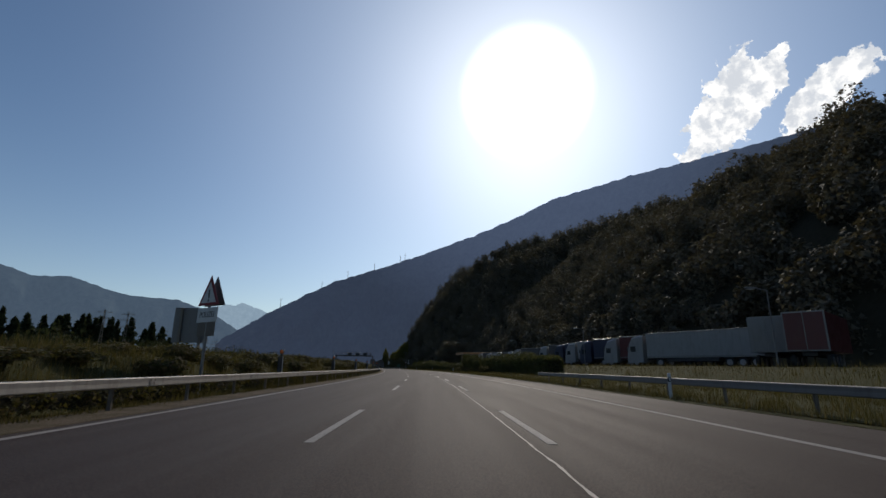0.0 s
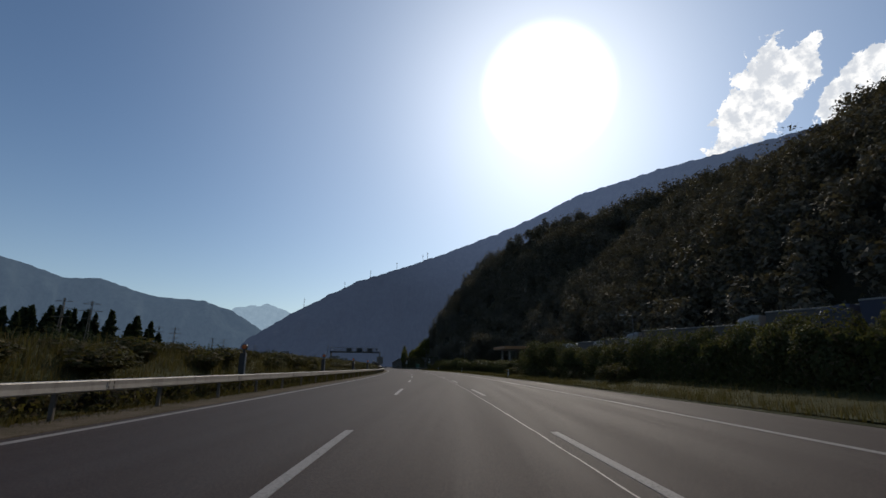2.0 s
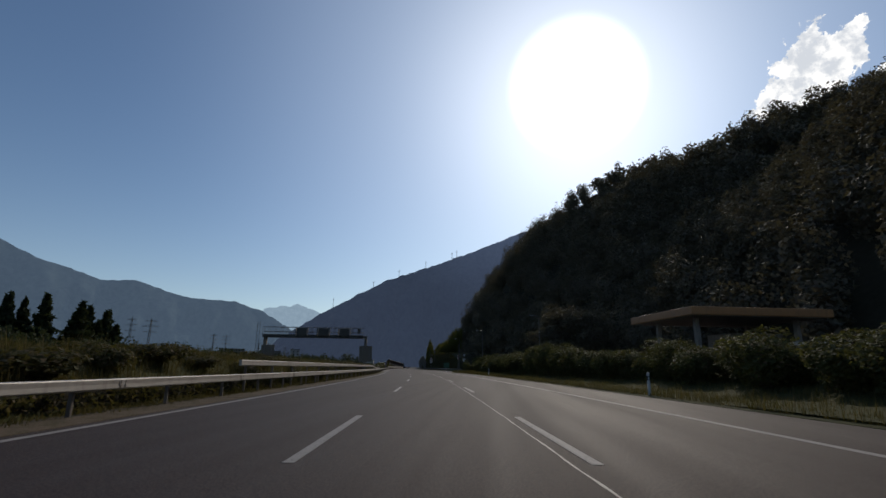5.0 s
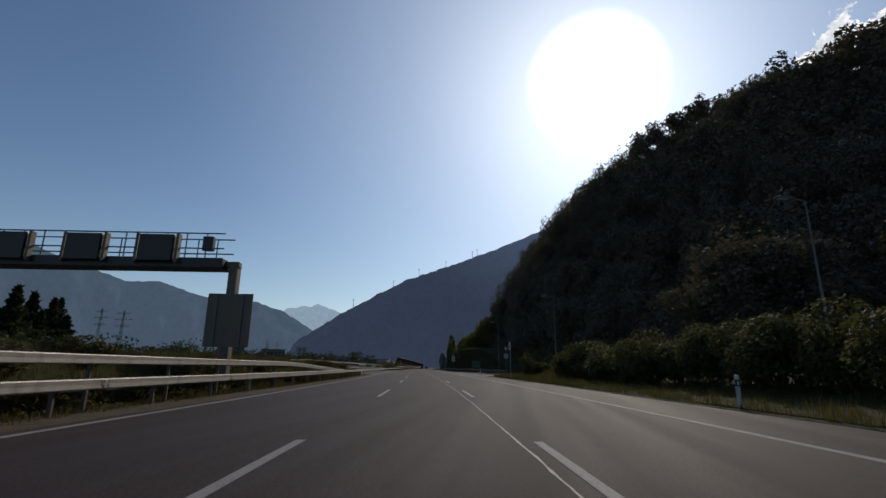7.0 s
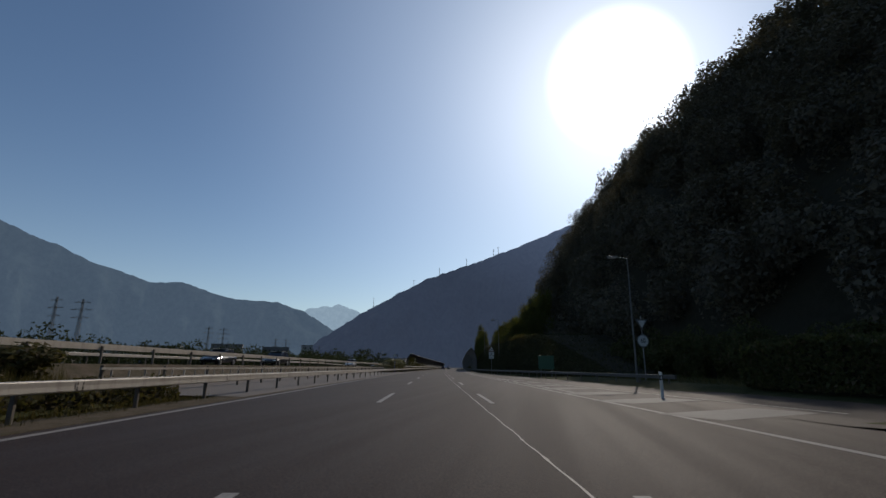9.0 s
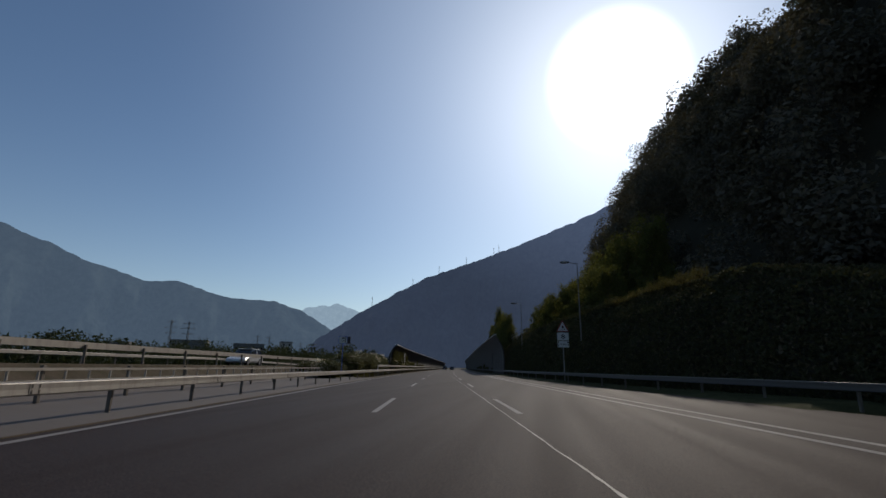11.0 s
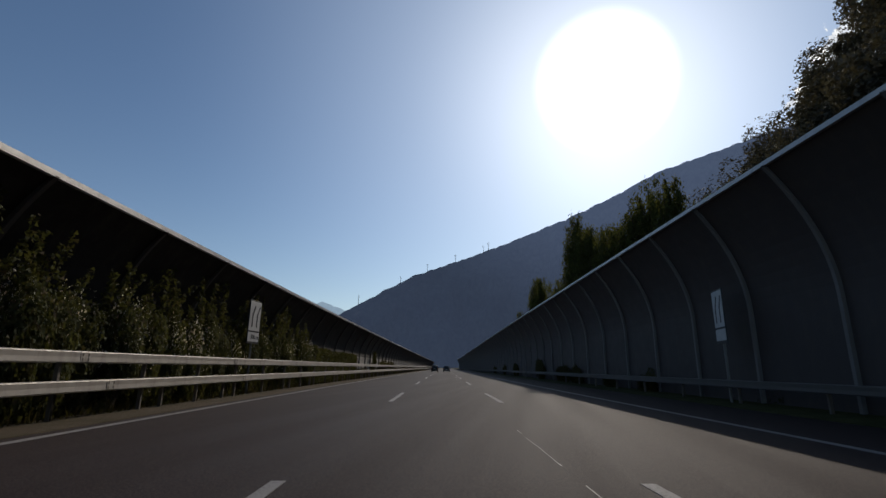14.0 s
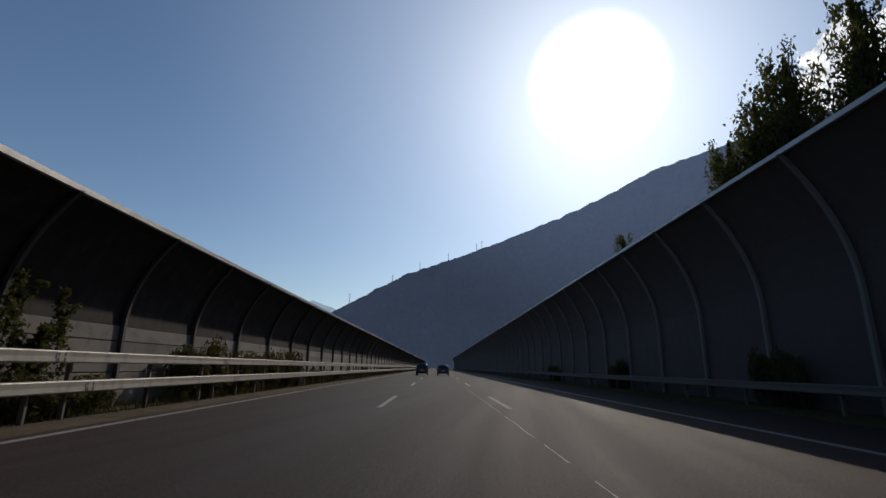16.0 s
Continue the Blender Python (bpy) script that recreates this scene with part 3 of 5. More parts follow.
def disc(bm, rad, z, y, t, seg=40):
    bmesh.ops.create_cone(bm, cap_ends=True, segments=seg, radius1=rad, radius2=rad, depth=t, matrix=Matrix.Translation((0, y, z)) @ Matrix.Rotation(radians(90), 4, "X"))
    return bm


def triangle(bm, side, z, y, t, flip=False):
    r = side / math.sqrt(3)
    k = -1 if flip else 1
    pts = [(r * math.sin(a), z + k * r * math.cos(a)) for a in (0, 2 * math.pi / 3, -2 * math.pi / 3)]
    f = [bm.verts.new((x, y - t / 2, q)) for x, q in pts]
    b = [bm.verts.new((x, y + t / 2, q)) for x, q in pts]
    bm.faces.new(f)
    bm.faces.new(b[::-1])
    for i in range(3):
        bm.faces.new((f[i], f[(i + 1) % 3], b[(i + 1) % 3], b[i]))
    return bm


def post_part(parent, height, rad=0.05, x=0.0, y=0.05, mat=None):
    return part("post", tube(bmesh.new(), (x, y, -0.4), (x, y, height), rad, rad, 12), mat or POST_GREY, parent)


def bar(parent, w, h, x, z, mat, y=-0.03, name="bar", turn=0.0):
    return part(name, box(bmesh.new(), (w, 0.008, h), (0, 0, 0)), mat, parent, m=pose(x, y, z, 0, turn, 0))


# triangular warning sign with a text plate
g = holder("warning_sign", "triangular red-edged warning sign over a text plate", "road sign")
g.matrix_basis = stand(20.1, -9.35, 0.3, -34)
post_part(g, 4.2, 0.06)
face = part("warning_triangle", triangle(bmesh.new(), 1.45, 3.72, 0, 0.03), RED, g)
part("white_field", triangle(bmesh.new(), 1.02, 3.70, -0.022, 0.012), WHITE, face)
bar(face, 0.09, 0.36, 0, 3.78, BLACK, -0.034, "exclamation_stroke")
bar(face, 0.09, 0.09, 0, 3.50, BLACK, -0.034, "exclamation_dot")
pl = part("text_plate", plate(bmesh.new(), 1.4, 0.6, 2.9), WHITE, g)
words("POLIZEI", 0.33, BLACK, pl, pose(0, -0.02, 2.9) @ FACING, sx=0.9)
part("back_panel", triangle(bmesh.new(), 1.45, 3.72, 0.28, 0.03), GREY_ALU, g)
part("lower_panel", plate(bmesh.new(), 1.2, 0.75, 2.4, 0.02), STEEL_DARK, g)

# back of a large direction sign on the far side
g = holder("direction_sign", "grey aluminium back of a large direction sign", "road sign")
g.matrix_basis = stand(62.0, -29.2, 0, 4)
part("panel", box(bmesh.new(), (4.2, 0.08, 4.3), (0, 0, 6.0), 0.02), GREY_ALU, g)
for x in (-1.2, 1.2):
    part("post", box(bmesh.new(), (0.28, 0.28, 8.6), (x, -0.2, 3.8), 0.02), STEEL_DARK, g)
part("top_bracket", box(bmesh.new(), (1.0, 0.2, 0.12), (2.2, -0.1, 8.05), 0.01), STEEL_DARK, g)


# ---- gantry over the opposite carriageway ----
def gantry(s):
    g = holder("sign_gantry", "dark steel sign gantry with a railed walkway", "gantry")
    g.matrix_basis = stand(s, 0)
    l0, l1, z0, z1 = -26.2, -9.9, 5.75, 7.4
    part("column", box(bmesh.new(), (0.42, 0.5, 6.4), (-9.5, 0, 2.9), 0.04), STEEL_DARK, g)
    part("column", box(bmesh.new(), (0.5, 0.6, 6.4), (l0 + 0.4, 0, 2.9), 0.04), STEEL_DARK, g)
    part("bracket", box(bmesh.new(), (1.3, 0.4, 0.3), (-9.9, 0, 5.95), 0.04), STEEL_DARK, g)
    part("girder", box(bmesh.new(), (l1 - l0, 1.2, 0.5), ((l0 + l1) / 2, 0, z0 + 0.2), 0.04), BLACK, g)
    for y in (-0.6, 0.6):
        for z in (6.65, z1):
            part("handrail", tube(bmesh.new(), (l0, y, z), (l1, y, z), 0.035), POST_GREY, g)
        x = l0
        while x <= l1 + 0.01:
            part("baluster", tube(bmesh.new(), (x, y, z0 + 0.4), (x, y, z1), 0.03), POST_GREY, g)
            x += 0.965
    for i, x in enumerate((-13.0, -16.4, -19.9)):
        b = part("variable_sign", box(bmesh.new(), (1.6, 0.3, 1.3), (x, -0.78, 6.6), 0.05), BLACK, g)
        part("mounting_bar", box(bmesh.new(), (0.12, 0.3, 1.4), (x - 0.95, -0.7, 6.6), 0.01), STEEL_DARK, b)
        part("mounting_bar", box(bmesh.new(), (0.12, 0.3, 1.4), (x + 0.95, -0.7, 6.6), 0.01), STEEL_DARK, b)
    part("lamp_box", box(bmesh.new(), (0.5, 0.3, 0.7), (-10.6, -0.7, 6.85), 0.04), BLACK, g)
    for x in (-9.4, l0 + 1.0):
        b = part("sign_back", box(bmesh.new(), (2.1, 0.08, 2.5), (x, -0.35, 3.25), 0.02), STEEL_DARK, g)
        for dx in (-0.6, 0.6):
            part("stiffener", box(bmesh.new(), (0.08, 0.06, 2.4), (x + dx, -0.42, 3.25), 0.01), GREY_ALU, b)
    lad = part("ladder_rail", tube(bmesh.new(), (l0 - 0.6, -0.3, 0), (l0 - 0.6, -0.3, 8.2), 0.04), POST_GREY, g)
    part("ladder_rail", tube(bmesh.new(), (l0 - 1.0, -0.3, 0), (l0 - 1.0, -0.3, 8.2), 0.04), POST_GREY, g)
    for k in range(20):
        part("rung", tube(bmesh.new(), (l0 - 1.0, -0.3, 0.5 + 0.38 * k), (l0 - 0.6, -0.3, 0.5 + 0.38 * k), 0.018, seg=6), POST_GREY, g)
    return g


gantry(227)

# speed limit sign, 80
g = holder("speed_limit_sign", "round red-rimmed speed limit sign reading 80", "road sign")
g.matrix_basis = stand(257.7, 9.65, -0.3, -86)
post_part(g, 4.3, 0.055)
part("reflector_board", disc(bmesh.new(), 0.57, 3.85, 0.012, 0.02), RED, g)
d = part("white_disc", disc(bmesh.new(), 0.42, 3.85, -0.008, 0.02), WHITE, g)
words("80", 0.62, BLACK, d, pose(0, -0.022, 3.85) @ FACING, sx=0.9)

# give way and 60 at the slip road
g = holder("slip_road_sign", "white give-way triangle over a round plate reading 60", "road sign")
g.matrix_basis = stand(302, 17.6, -0.15, 8)
post_part(g, 5.8, 0.05)
part("give_way_triangle", triangle(bmesh.new(), 1.1, 5.2, 0, 0.03, True), GREY_ALU, g)
part("white_field", triangle(bmesh.new(), 0.72, 5.2, -0.02, 0.012, True), WHITE, g)
d = part("round_plate", disc(bmesh.new(), 0.55, 3.7, 0, 0.02), GREY_ALU, g)
part("white_disc", disc(bmesh.new(), 0.46, 3.7, -0.016, 0.02), WHITE, g)
words("60", 0.55, BLACK, d, pose(0, -0.03, 3.7) @ FACING, sx=0.85)

# slippery road, snow flake, 4 km
g = holder("slippery_road_sign", "warning triangle above a snowflake plate and a distance plate", "road sign")
g.matrix_basis = stand(364.3, 11.4, -0.25, 4)
post_part(g, 5.3, 0.055)
tri = part("warning_triangle", triangle(bmesh.new(), 1.25, 5.2, 0, 0.03), RED, g)
part("white_field", triangle(bmesh.new(), 0.98, 5.19, -0.02, 0.012), WHITE, tri)
bar(tri, 0.2, 0.16, 0.02, 5.24, BLACK, -0.032, "car_shape")
bar(tri, 0.14, 0.1, 0.02, 5.36, RED, -0.032, "car_roof_shape")
for dx in (-0.12, 0.14):
    bar(tri, 0.05, 0.24, dx, 5.03, BLACK, -0.032, "skid_mark", 50)
sn = part("snow_plate", plate(bmesh.new(), 1.1, 0.72, 4.38), WHITE, g)
for k in range(3):
    bar(sn, 0.05, 0.5, 0, 4.38, BLACK, -0.022, "flake_arm", 60 * k)
for k in range(6):
    a = radians(60 * k)
    bar(sn, 0.04, 0.15, 0.17 * math.sin(a), 4.38 + 0.17 * math.cos(a), BLACK, -0.023, "flake_branch", 60 * k + 90)
km = part("distance_plate", plate(bmesh.new(), 1.1, 0.58, 3.66), WHITE, g)
words("4 km", 0.36, BLACK, km, pose(0, -0.02, 3.66) @ FACING, sx=0.82)
for x in (-0.46, 0.46):
    bar(km, 0.05, 0.34, x, 3.64, BLACK, -0.022, "arrow_shaft")
    part("arrow_head", triangle(bmesh.new(), 0.15, 3.84, -0.022, 0.008), BLACK, km, m=pose(x, 0, 0))

# small folded sign in the median
g = holder("median_sign", "small white sign with a blue edge on a blue post", "road sign")
g.matrix_basis = stand(361.4, -8.75, 0, 0)
part("post", tube(bmesh.new(), (0, 0.05, -0.4), (0, 0.05, 3.6), 0.04, 0.04, 10), BLUE, g)
a = part("front_board", box(bmesh.new(), (0.78, 0.03, 0.62), (0, 0, 3.45), 0.012), BLUE, g)
part("white_face", box(bmesh.new(), (0.68, 0.012, 0.54), (0, -0.02, 3.45), 0.004), WHITE, a)
words("54", 0.27, BLACK, a, pose(0, -0.03, 3.34) @ FACING)
bar(a, 0.26, 0.12, 0, 3.6, BLACK, -0.03, "symbol")
part("back_board", box(bmesh.new(), (0.78, 0.03, 0.62), (0.36, 0.28, 3.45), 0.012, Matrix.Rotation(radians(65), 4, "Z")), GREY_ALU, g)


def folded_sign(s, l, turn, label, text):
    g = holder("lane_sign", label, "road sign", "lane signs")
    g.matrix_basis = stand(s, l, 0, turn)
    post_part(g, 3.7, 0.05)
    p = part("panel", box(bmesh.new(), (1.15, 0.04, 2.0), (0, 0, 3.15), 0.015), BLACK, g)
    part("white_face", box(bmesh.new(), (1.05, 0.012, 1.35), (0, -0.025, 3.42), 0.004), WHITE, p)
    part("white_face", box(bmesh.new(), (1.05, 0.012, 0.42), (0, -0.025, 2.46), 0.004), WHITE, p)
    for x in (-0.25, 0.2):
        bar(p, 0.09, 0.6, x, 3.2, BLACK, -0.036, "lane_arrow")
        bar(p, 0.09, 0.5, x + 0.1, 3.66, BLACK, -0.036, "lane_arrow", 25)
    if text:
        words(text, 0.3, BLACK, p, pose(0.1, -0.036, 2.46) @ FACING)
    return g


folded_sign(427.1, -8.95, 85, "white lane sign with black arrows before the barrier", "500 m")
folded_sign(422.5, 10.25, -103, "narrow white lane sign beside the dark barrier", "")


# ---- street lamps ----
LAMP_GREY = rough_paint("dull_lamp_mast", (0.12, 0.115, 0.11), (0.17, 0.165, 0.16), 6.0, 0.6, 0.2)
def street_lamp(s, l, h, turn=90):
    g = holder("street_lamp", "tall grey street lamp with a flat head", "street lamp", "street lamps")
    g.matrix_basis = stand(s, l, 0, turn)
    part("mast", tube(bmesh.new(), (0, 0, -0.3), (0, 0, h), 0.085, 0.04, 12), LAMP_GREY, g)
    part("arm", tube(bmesh.new(), (0, 0, h), (0, 0.9, h + 0.12), 0.035, 0.03), LAMP_GREY, g)
    b = bmesh.new()
    box(b, (0.34, 0.85, 0.15), (0, 1.2, h + 0.14), 0.06)
    hd = part("head", b, GREY_ALU, g)
    part("lens", box(bmesh.new(), (0.26, 0.55, 0.04), (0, 1.25, h + 0.05), 0.015), WHITE, hd)
    return g


for s, l, h in ((34, 25, 7.0), (73, 25, 7.2), (116, 25, 7.6), (227, 20, 10), (262.5, 16.3, 10), (299, 15.6, 10), (363.5, 12.9, 11), (396, 12.6, 11.3)):
    street_lamp(s, l, h)


# ---- delineator posts ----
def delineator(s, l, tall=1.0):
    g = holder("delineator_post", "white roadside marker post with a dark band", "marker post", "marker posts")
    g.matrix_basis = stand(s, l)
    b = box(bmesh.new(), (0.12, 0.08, tall + 0.3), (0, 0, tall / 2 - 0.15), 0.025)
    part("post", b, WHITE, g)
    part("band", box(bmesh.new(), (0.125, 0.085, 0.22), (0, 0, tall - 0.25), 0.02), BLACK, g)
    part("reflector", box(bmesh.new(), (0.05, 0.01, 0.13), (0, -0.046, tall - 0.25), 0.004), WHITE, g)
    return g


# White turned from the sun: its shade is mixed into this grey.
BOARD_WHITE = rough_paint("shaded_white_board", (0.24, 0.23, 0.22), (0.34, 0.33, 0.31), 6.0, 0.6)


def beacon(s, l):
    """A narrow dark board with a pale edge strip and a round lamp, fixed behind the rail."""
    g = holder("warning_beacon", "narrow dark warning board with a white edge and an orange lamp", "marker post", "warning beacons")
    g.matrix_basis = stand(s, l)
    bd = part("board", box(bmesh.new(), (0.24, 0.035, 0.95), (0.04, 0, 1.22), 0.012), BOARD_BACK, g)
    part("edge_strip", box(bmesh.new(), (0.05, 0.06, 1.0), (0.186, 0, 1.22), 0.015), BOARD_WHITE, bd, "white edge strip in a shade-greyed tone")
    part("post", tube(bmesh.new(), (0.05, 0.04, -0.2), (0.05, 0.04, 1.8), 0.025, seg=8), STEEL_DARK, g)
    part("lamp_neck", box(bmesh.new(), (0.1, 0.08, 0.16), (0.1, 0, 1.79), 0.02), PLASTIC_DARK, g)
    lens = part("lamp", disc(bmesh.new(), 0.13, 1.97, 0, 0.09, 20), PLASTIC_DARK, g, "round warning lamp")
    lens.matrix_basis = pose(0.1, 0, 0)
    b = bmesh.new()
    bmesh.ops.create_uvsphere(b, u_segments=16, v_segments=8, radius=0.115)
    part("lens", b, ORANGE, lens, "orange lamp lens", pose(0, 0, 1.97) @ Matrix.Diagonal((1, 0.75, 1, 1)), True)
    return g


BOARD_BACK = rough_paint("dull_board_back", (0.036, 0.032, 0.03), (0.06, 0.055, 0.052), 5.0, 0.8)
PLASTIC_DARK = plain("lamp_housing", (0.03, 0.028, 0.028), 0.55)
ORANGE = plain("orange_plastic", (0.75, 0.16, 0.03), 0.35)
for s in (20, 118, 168, 219):
    delineator(s, 9.8, 1.05)
for s in (28.5, 45.5, 62.9, 80, 97, 114.5, 132):
    beacon(s, -8.7)
for s in (398,):
    delineator(s, -8.8, 1.4)
delineator(282, 9.6, 1.1)


# ---- lane seam, slip road and hatching ----
vs, drawn = [], []
ss = np.arange(-40, 720, 0.25)
for i, s in enumerate(ss):
    l = float(np.interp(s, (0, 100, 200, 275, 347, 362, 405, 446, 460, 520), (1.58, 1.60, 1.65, 1.45, 1.55, 1.52, 1.25, 1.35, 1.48, 1.5))) + 0.03 * noise.noise((s * 0.7, 5, 0)) + 0.012 * noise.noise((s * 2.7, 2, 0))
    worn = float(np.interp(s, (398, 405, 413, 416, 447, 452), (1.0, 0.5, 0.4, 0.0, 0.0, 0.45)))
    hw = (0.013 + 0.028 * abs(noise.noise((s * 2.3, 9, 0)))) * worn * (1.0 if s < 400 or noise.noise((s * 0.9, 3, 0)) > -0.12 else 0.0)
    drawn.append(hw > 0.004)
    vs += [at(s, l - hw, 0.006), at(s, l + hw, 0.006)]
fsx = [(2 * i, 2 * i + 1, 2 * i + 3, 2 * i + 2) for i in range(len(ss) - 1) if drawn[i] and drawn[i + 1]]
child("seam", raw_mesh("seam", vs, fsx, SEAM), road)

ss = np.arange(232, 372, 2.0)
vs = []
for s in ss:
    out = float(np.interp(s, (232, 256, 266, 285, 330, 371), (27, 23.5, 18.2, 16.2, 12.2, 9.0)))
    inn = min(float(np.interp(s, (232, 256, 264, 271), (23, 20, 15, 9.0))), out - 0.05)
    for k in range(9):
        l = inn + (out - inn) * k / 8
        ground_z = float(np.interp(l, (8.8, 8.9, 9.6, 12, 16), (-0.01, 0.01, 0.05, 0.15, 0.3)))
        vs.append(at(s, l, float(np.interp(s, (270, 275), (ground_z + 0.03, -0.004)))))
fsx = [(9 * i + k, 9 * i + k + 1, 9 * i + k + 10, 9 * i + k + 9) for i in range(len(ss) - 1) for k in range(8)]
slip = new("slip_road", raw_mesh("slip_road", vs, fsx, ASPHALT))
tagged(slip, "asphalt slip road joining from the rest area", "road", kind="structure")
line(7.1, 0.2, 285, 402, z=0.0055)


def stripe(s0, l0, s1, l1, w, name="hatch_bar", mat=PAINT_WORN):
    a, b = at(s0, l0, 0.007), at(s1, l1, 0.007)
    d = (b - a).normalized()
    q = Vector((-d.y, d.x, 0)) * w / 2
    return child(name, raw_mesh(name, [a - q, a + q, b + q, b - q], [(0, 1, 2, 3)], mat), road)


for k in range(8):
    s = 274 + k * 5.5
    wid = float(np.interp(s, (274, 318), (4.2, 0.7)))
    stripe(s, 6.5, s + 2.2 * wid / 4, 6.5 + wid, 1.9)
stripe(268, 12.6, 318, 7.2, 0.25, "edge_line", PAINT_WHITE)

paved = sweep("paved_median", [(-14.9, 0.9), (-14.8, 1.12), (-12.3, 0.10), (-7.25, 0.026), (-7.2, -0.1)], 280, 372, 4, rough_paint("pale_paving", (0.085, 0.070, 0.060), (0.125, 0.105, 0.092), 2.0, 0.9, 0.0, 0.2))
tagged(paved, "pale paved crossing in the median", "paving", kind="structure")
g = holder("median_rail", "low tubular steel rail across the paved median", "guard rail", "guard rails")
for z in (0.68, 1.02):
    sweep("tube_rail", [(-11.45, z - 0.04), (-11.37, z - 0.04), (-11.37, z + 0.04), (-11.45, z + 0.04)], 278, 366, 4, STEEL, closed=True, parent=g)
b = box(bmesh.new(), (0.05, 0.05, 0.32), (0, 0, 0.85), 0.006)
me = bpy.data.meshes.new("baluster")
b.to_mesh(me)
b.free()
me.materials.append(STEEL)
for k in range(88):
    child("baluster", me, g, stand(278.6 + k, -11.41))
b = box(bmesh.new(), (0.11, 0.11, 1.3), (0, 0, 0.48), 0.012)
me = bpy.data.meshes.new("post")
b.to_mesh(me)
b.free()
me.materials.append(STEEL_DARK)
for k in range(23):
    child("post", me, g, stand(278.2 + 3.9 * k, -11.48))

def mound_z(s, l):
    """The grassy rise before the slip road."""
    return 1.45 * math.exp(-((s - 254) / 8.0) ** 2 - ((l - 16.2) / 3.0) ** 2) * float(np.interp(s, (262, 267), (1, 0)))


ss, ls = np.arange(238, 268, 1.5), np.arange(10, 21.1, 0.75)
co = [at(s, l, mound_z(s, l) + 0.02 + 0.06 * noise.noise((s * 0.5, l, 1))) for s in ss for l in ls]
k = len(ls)
mound = new("grass_mound", raw_mesh("grass_mound", co, [(i * k + j, i * k + j + 1, i * k + j + k + 1, i * k + j + k) for i in range(len(ss) - 1) for j in range(k - 1)], GRASS_GROUND, True))
tagged(mound, "grassy rise before the slip road", "bank", kind="structure")
g = holder("bank_rail", "low white rail on the grassy rise", "railing")
sweep("top_rail", [(15.95, 1.72), (16.05, 1.72), (16.05, 1.82), (15.95, 1.82)], 254.5, 261.5, 2, STEEL, closed=True, parent=g, lift=lambda s, l: -0.06 * (s - 256))
for k in range(3):
    part("post", box(bmesh.new(), (0.06, 0.06, 1.2), (0, 0, 1.05), 0.006), STEEL_DARK, g, m=stand(255.2 + 2.5 * k, 16.1, -0.15 * k))

# green service panel before the wall
g = holder("service_panel", "dark green information panel on two legs", "road sign")
g.matrix_basis = stand(324, 14.2, 0.2, 0)
part("panel", box(bmesh.new(), (2.0, 0.08, 1.7), (0, 0, 1.75), 0.02), plain("panel_green", (0.03, 0.09, 0.05), 0.5), g)
for x in (-0.7, 0.7):
    part("leg", tube(bmesh.new(), (x, 0.06, -0.3), (x, 0.06, 2.5), 0.04), POST_GREY, g)


# ---- rest area with parked lorries ----
def rest_z(s):
    return float(np.interp(s, (-60, 0, 60, 110, 150, 165, 195, 215, 245, 270), (1.0, 1.2, 1.5, 1.9, 2.1, 2.2, 2.5, 2.2, 1.0, 0.3)))


apron = sweep("rest_area", [(22.0, -1.0), (22.0, 0.0), (62.0, 0.0), (66.0, -1.0)], -60, 236, 6, ASPHALT, lift=lambda s, l: rest_z(s))
tagged(apron, "raised asphalt apron of a lorry rest area", "parking area", kind="structure")
co = []
prof = ((9.7, 0.0), (12.5, 0.08), (15.5, 0.3), (18.5, 0.68), (22.1, 1.02), (22.6, 0.9))
ss = np.arange(-60, 266, 4.0)
for s in ss:
    for l, f in prof:
        co.append(at(s, l, 0.06 + f * rest_z(s) + 0.08 * noise.noise((s * 0.2, l, 0))))
bank = new("bank_right", raw_mesh("bank_right", co, [(i * 6 + j, i * 6 + j + 1, i * 6 + j + 7, i * 6 + j + 6) for i in range(len(ss) - 1) for j in range(5)], GRASS_GROUND, True))
tagged(bank, "grassy bank below the rest area", "bank", kind="structure")

TYRE = plain("tyre_rubber", (0.02, 0.02, 0.02), 0.8)
RIM = plain("wheel_rim", (0.35, 0.35, 0.36), 0.35, 0.8)
GLASS = plain("dark_vehicle_glass", (0.015, 0.017, 0.02), 0.06)
PLASTIC = plain("black_plastic", (0.025, 0.025, 0.026), 0.6)
LAMP_RED = plain("tail_lamp_red", (0.35, 0.02, 0.02), 0.2)
LAMP_CLEAR = plain("head_lamp_clear", (0.7, 0.7, 0.7), 0.12)
TRUCK_WHITE = rough_paint("lorry_white", (0.22, 0.215, 0.205), (0.30, 0.29, 0.28), 1.5, 0.45, 0.0, 0.25)
TRUCK_GREY = rough_paint("lorry_grey", (0.17, 0.165, 0.16), (0.22, 0.215, 0.21), 1.5, 0.45, 0.0, 0.25)
TARPAULIN = rough_paint("grey_tarpaulin", (0.065, 0.06, 0.058), (0.10, 0.094, 0.09), 1.2, 0.7, 0.0, 0.3)
TRUCK_RED = rough_paint("lorry_red", (0.075, 0.013, 0.013), (0.105, 0.02, 0.018), 1.5, 0.45, 0.0, 0.2)
TRUCK_DARK = rough_paint("lorry_dark_blue", (0.02, 0.025, 0.05), (0.035, 0.04, 0.07), 1.5, 0.35, 0.0, 0.15)


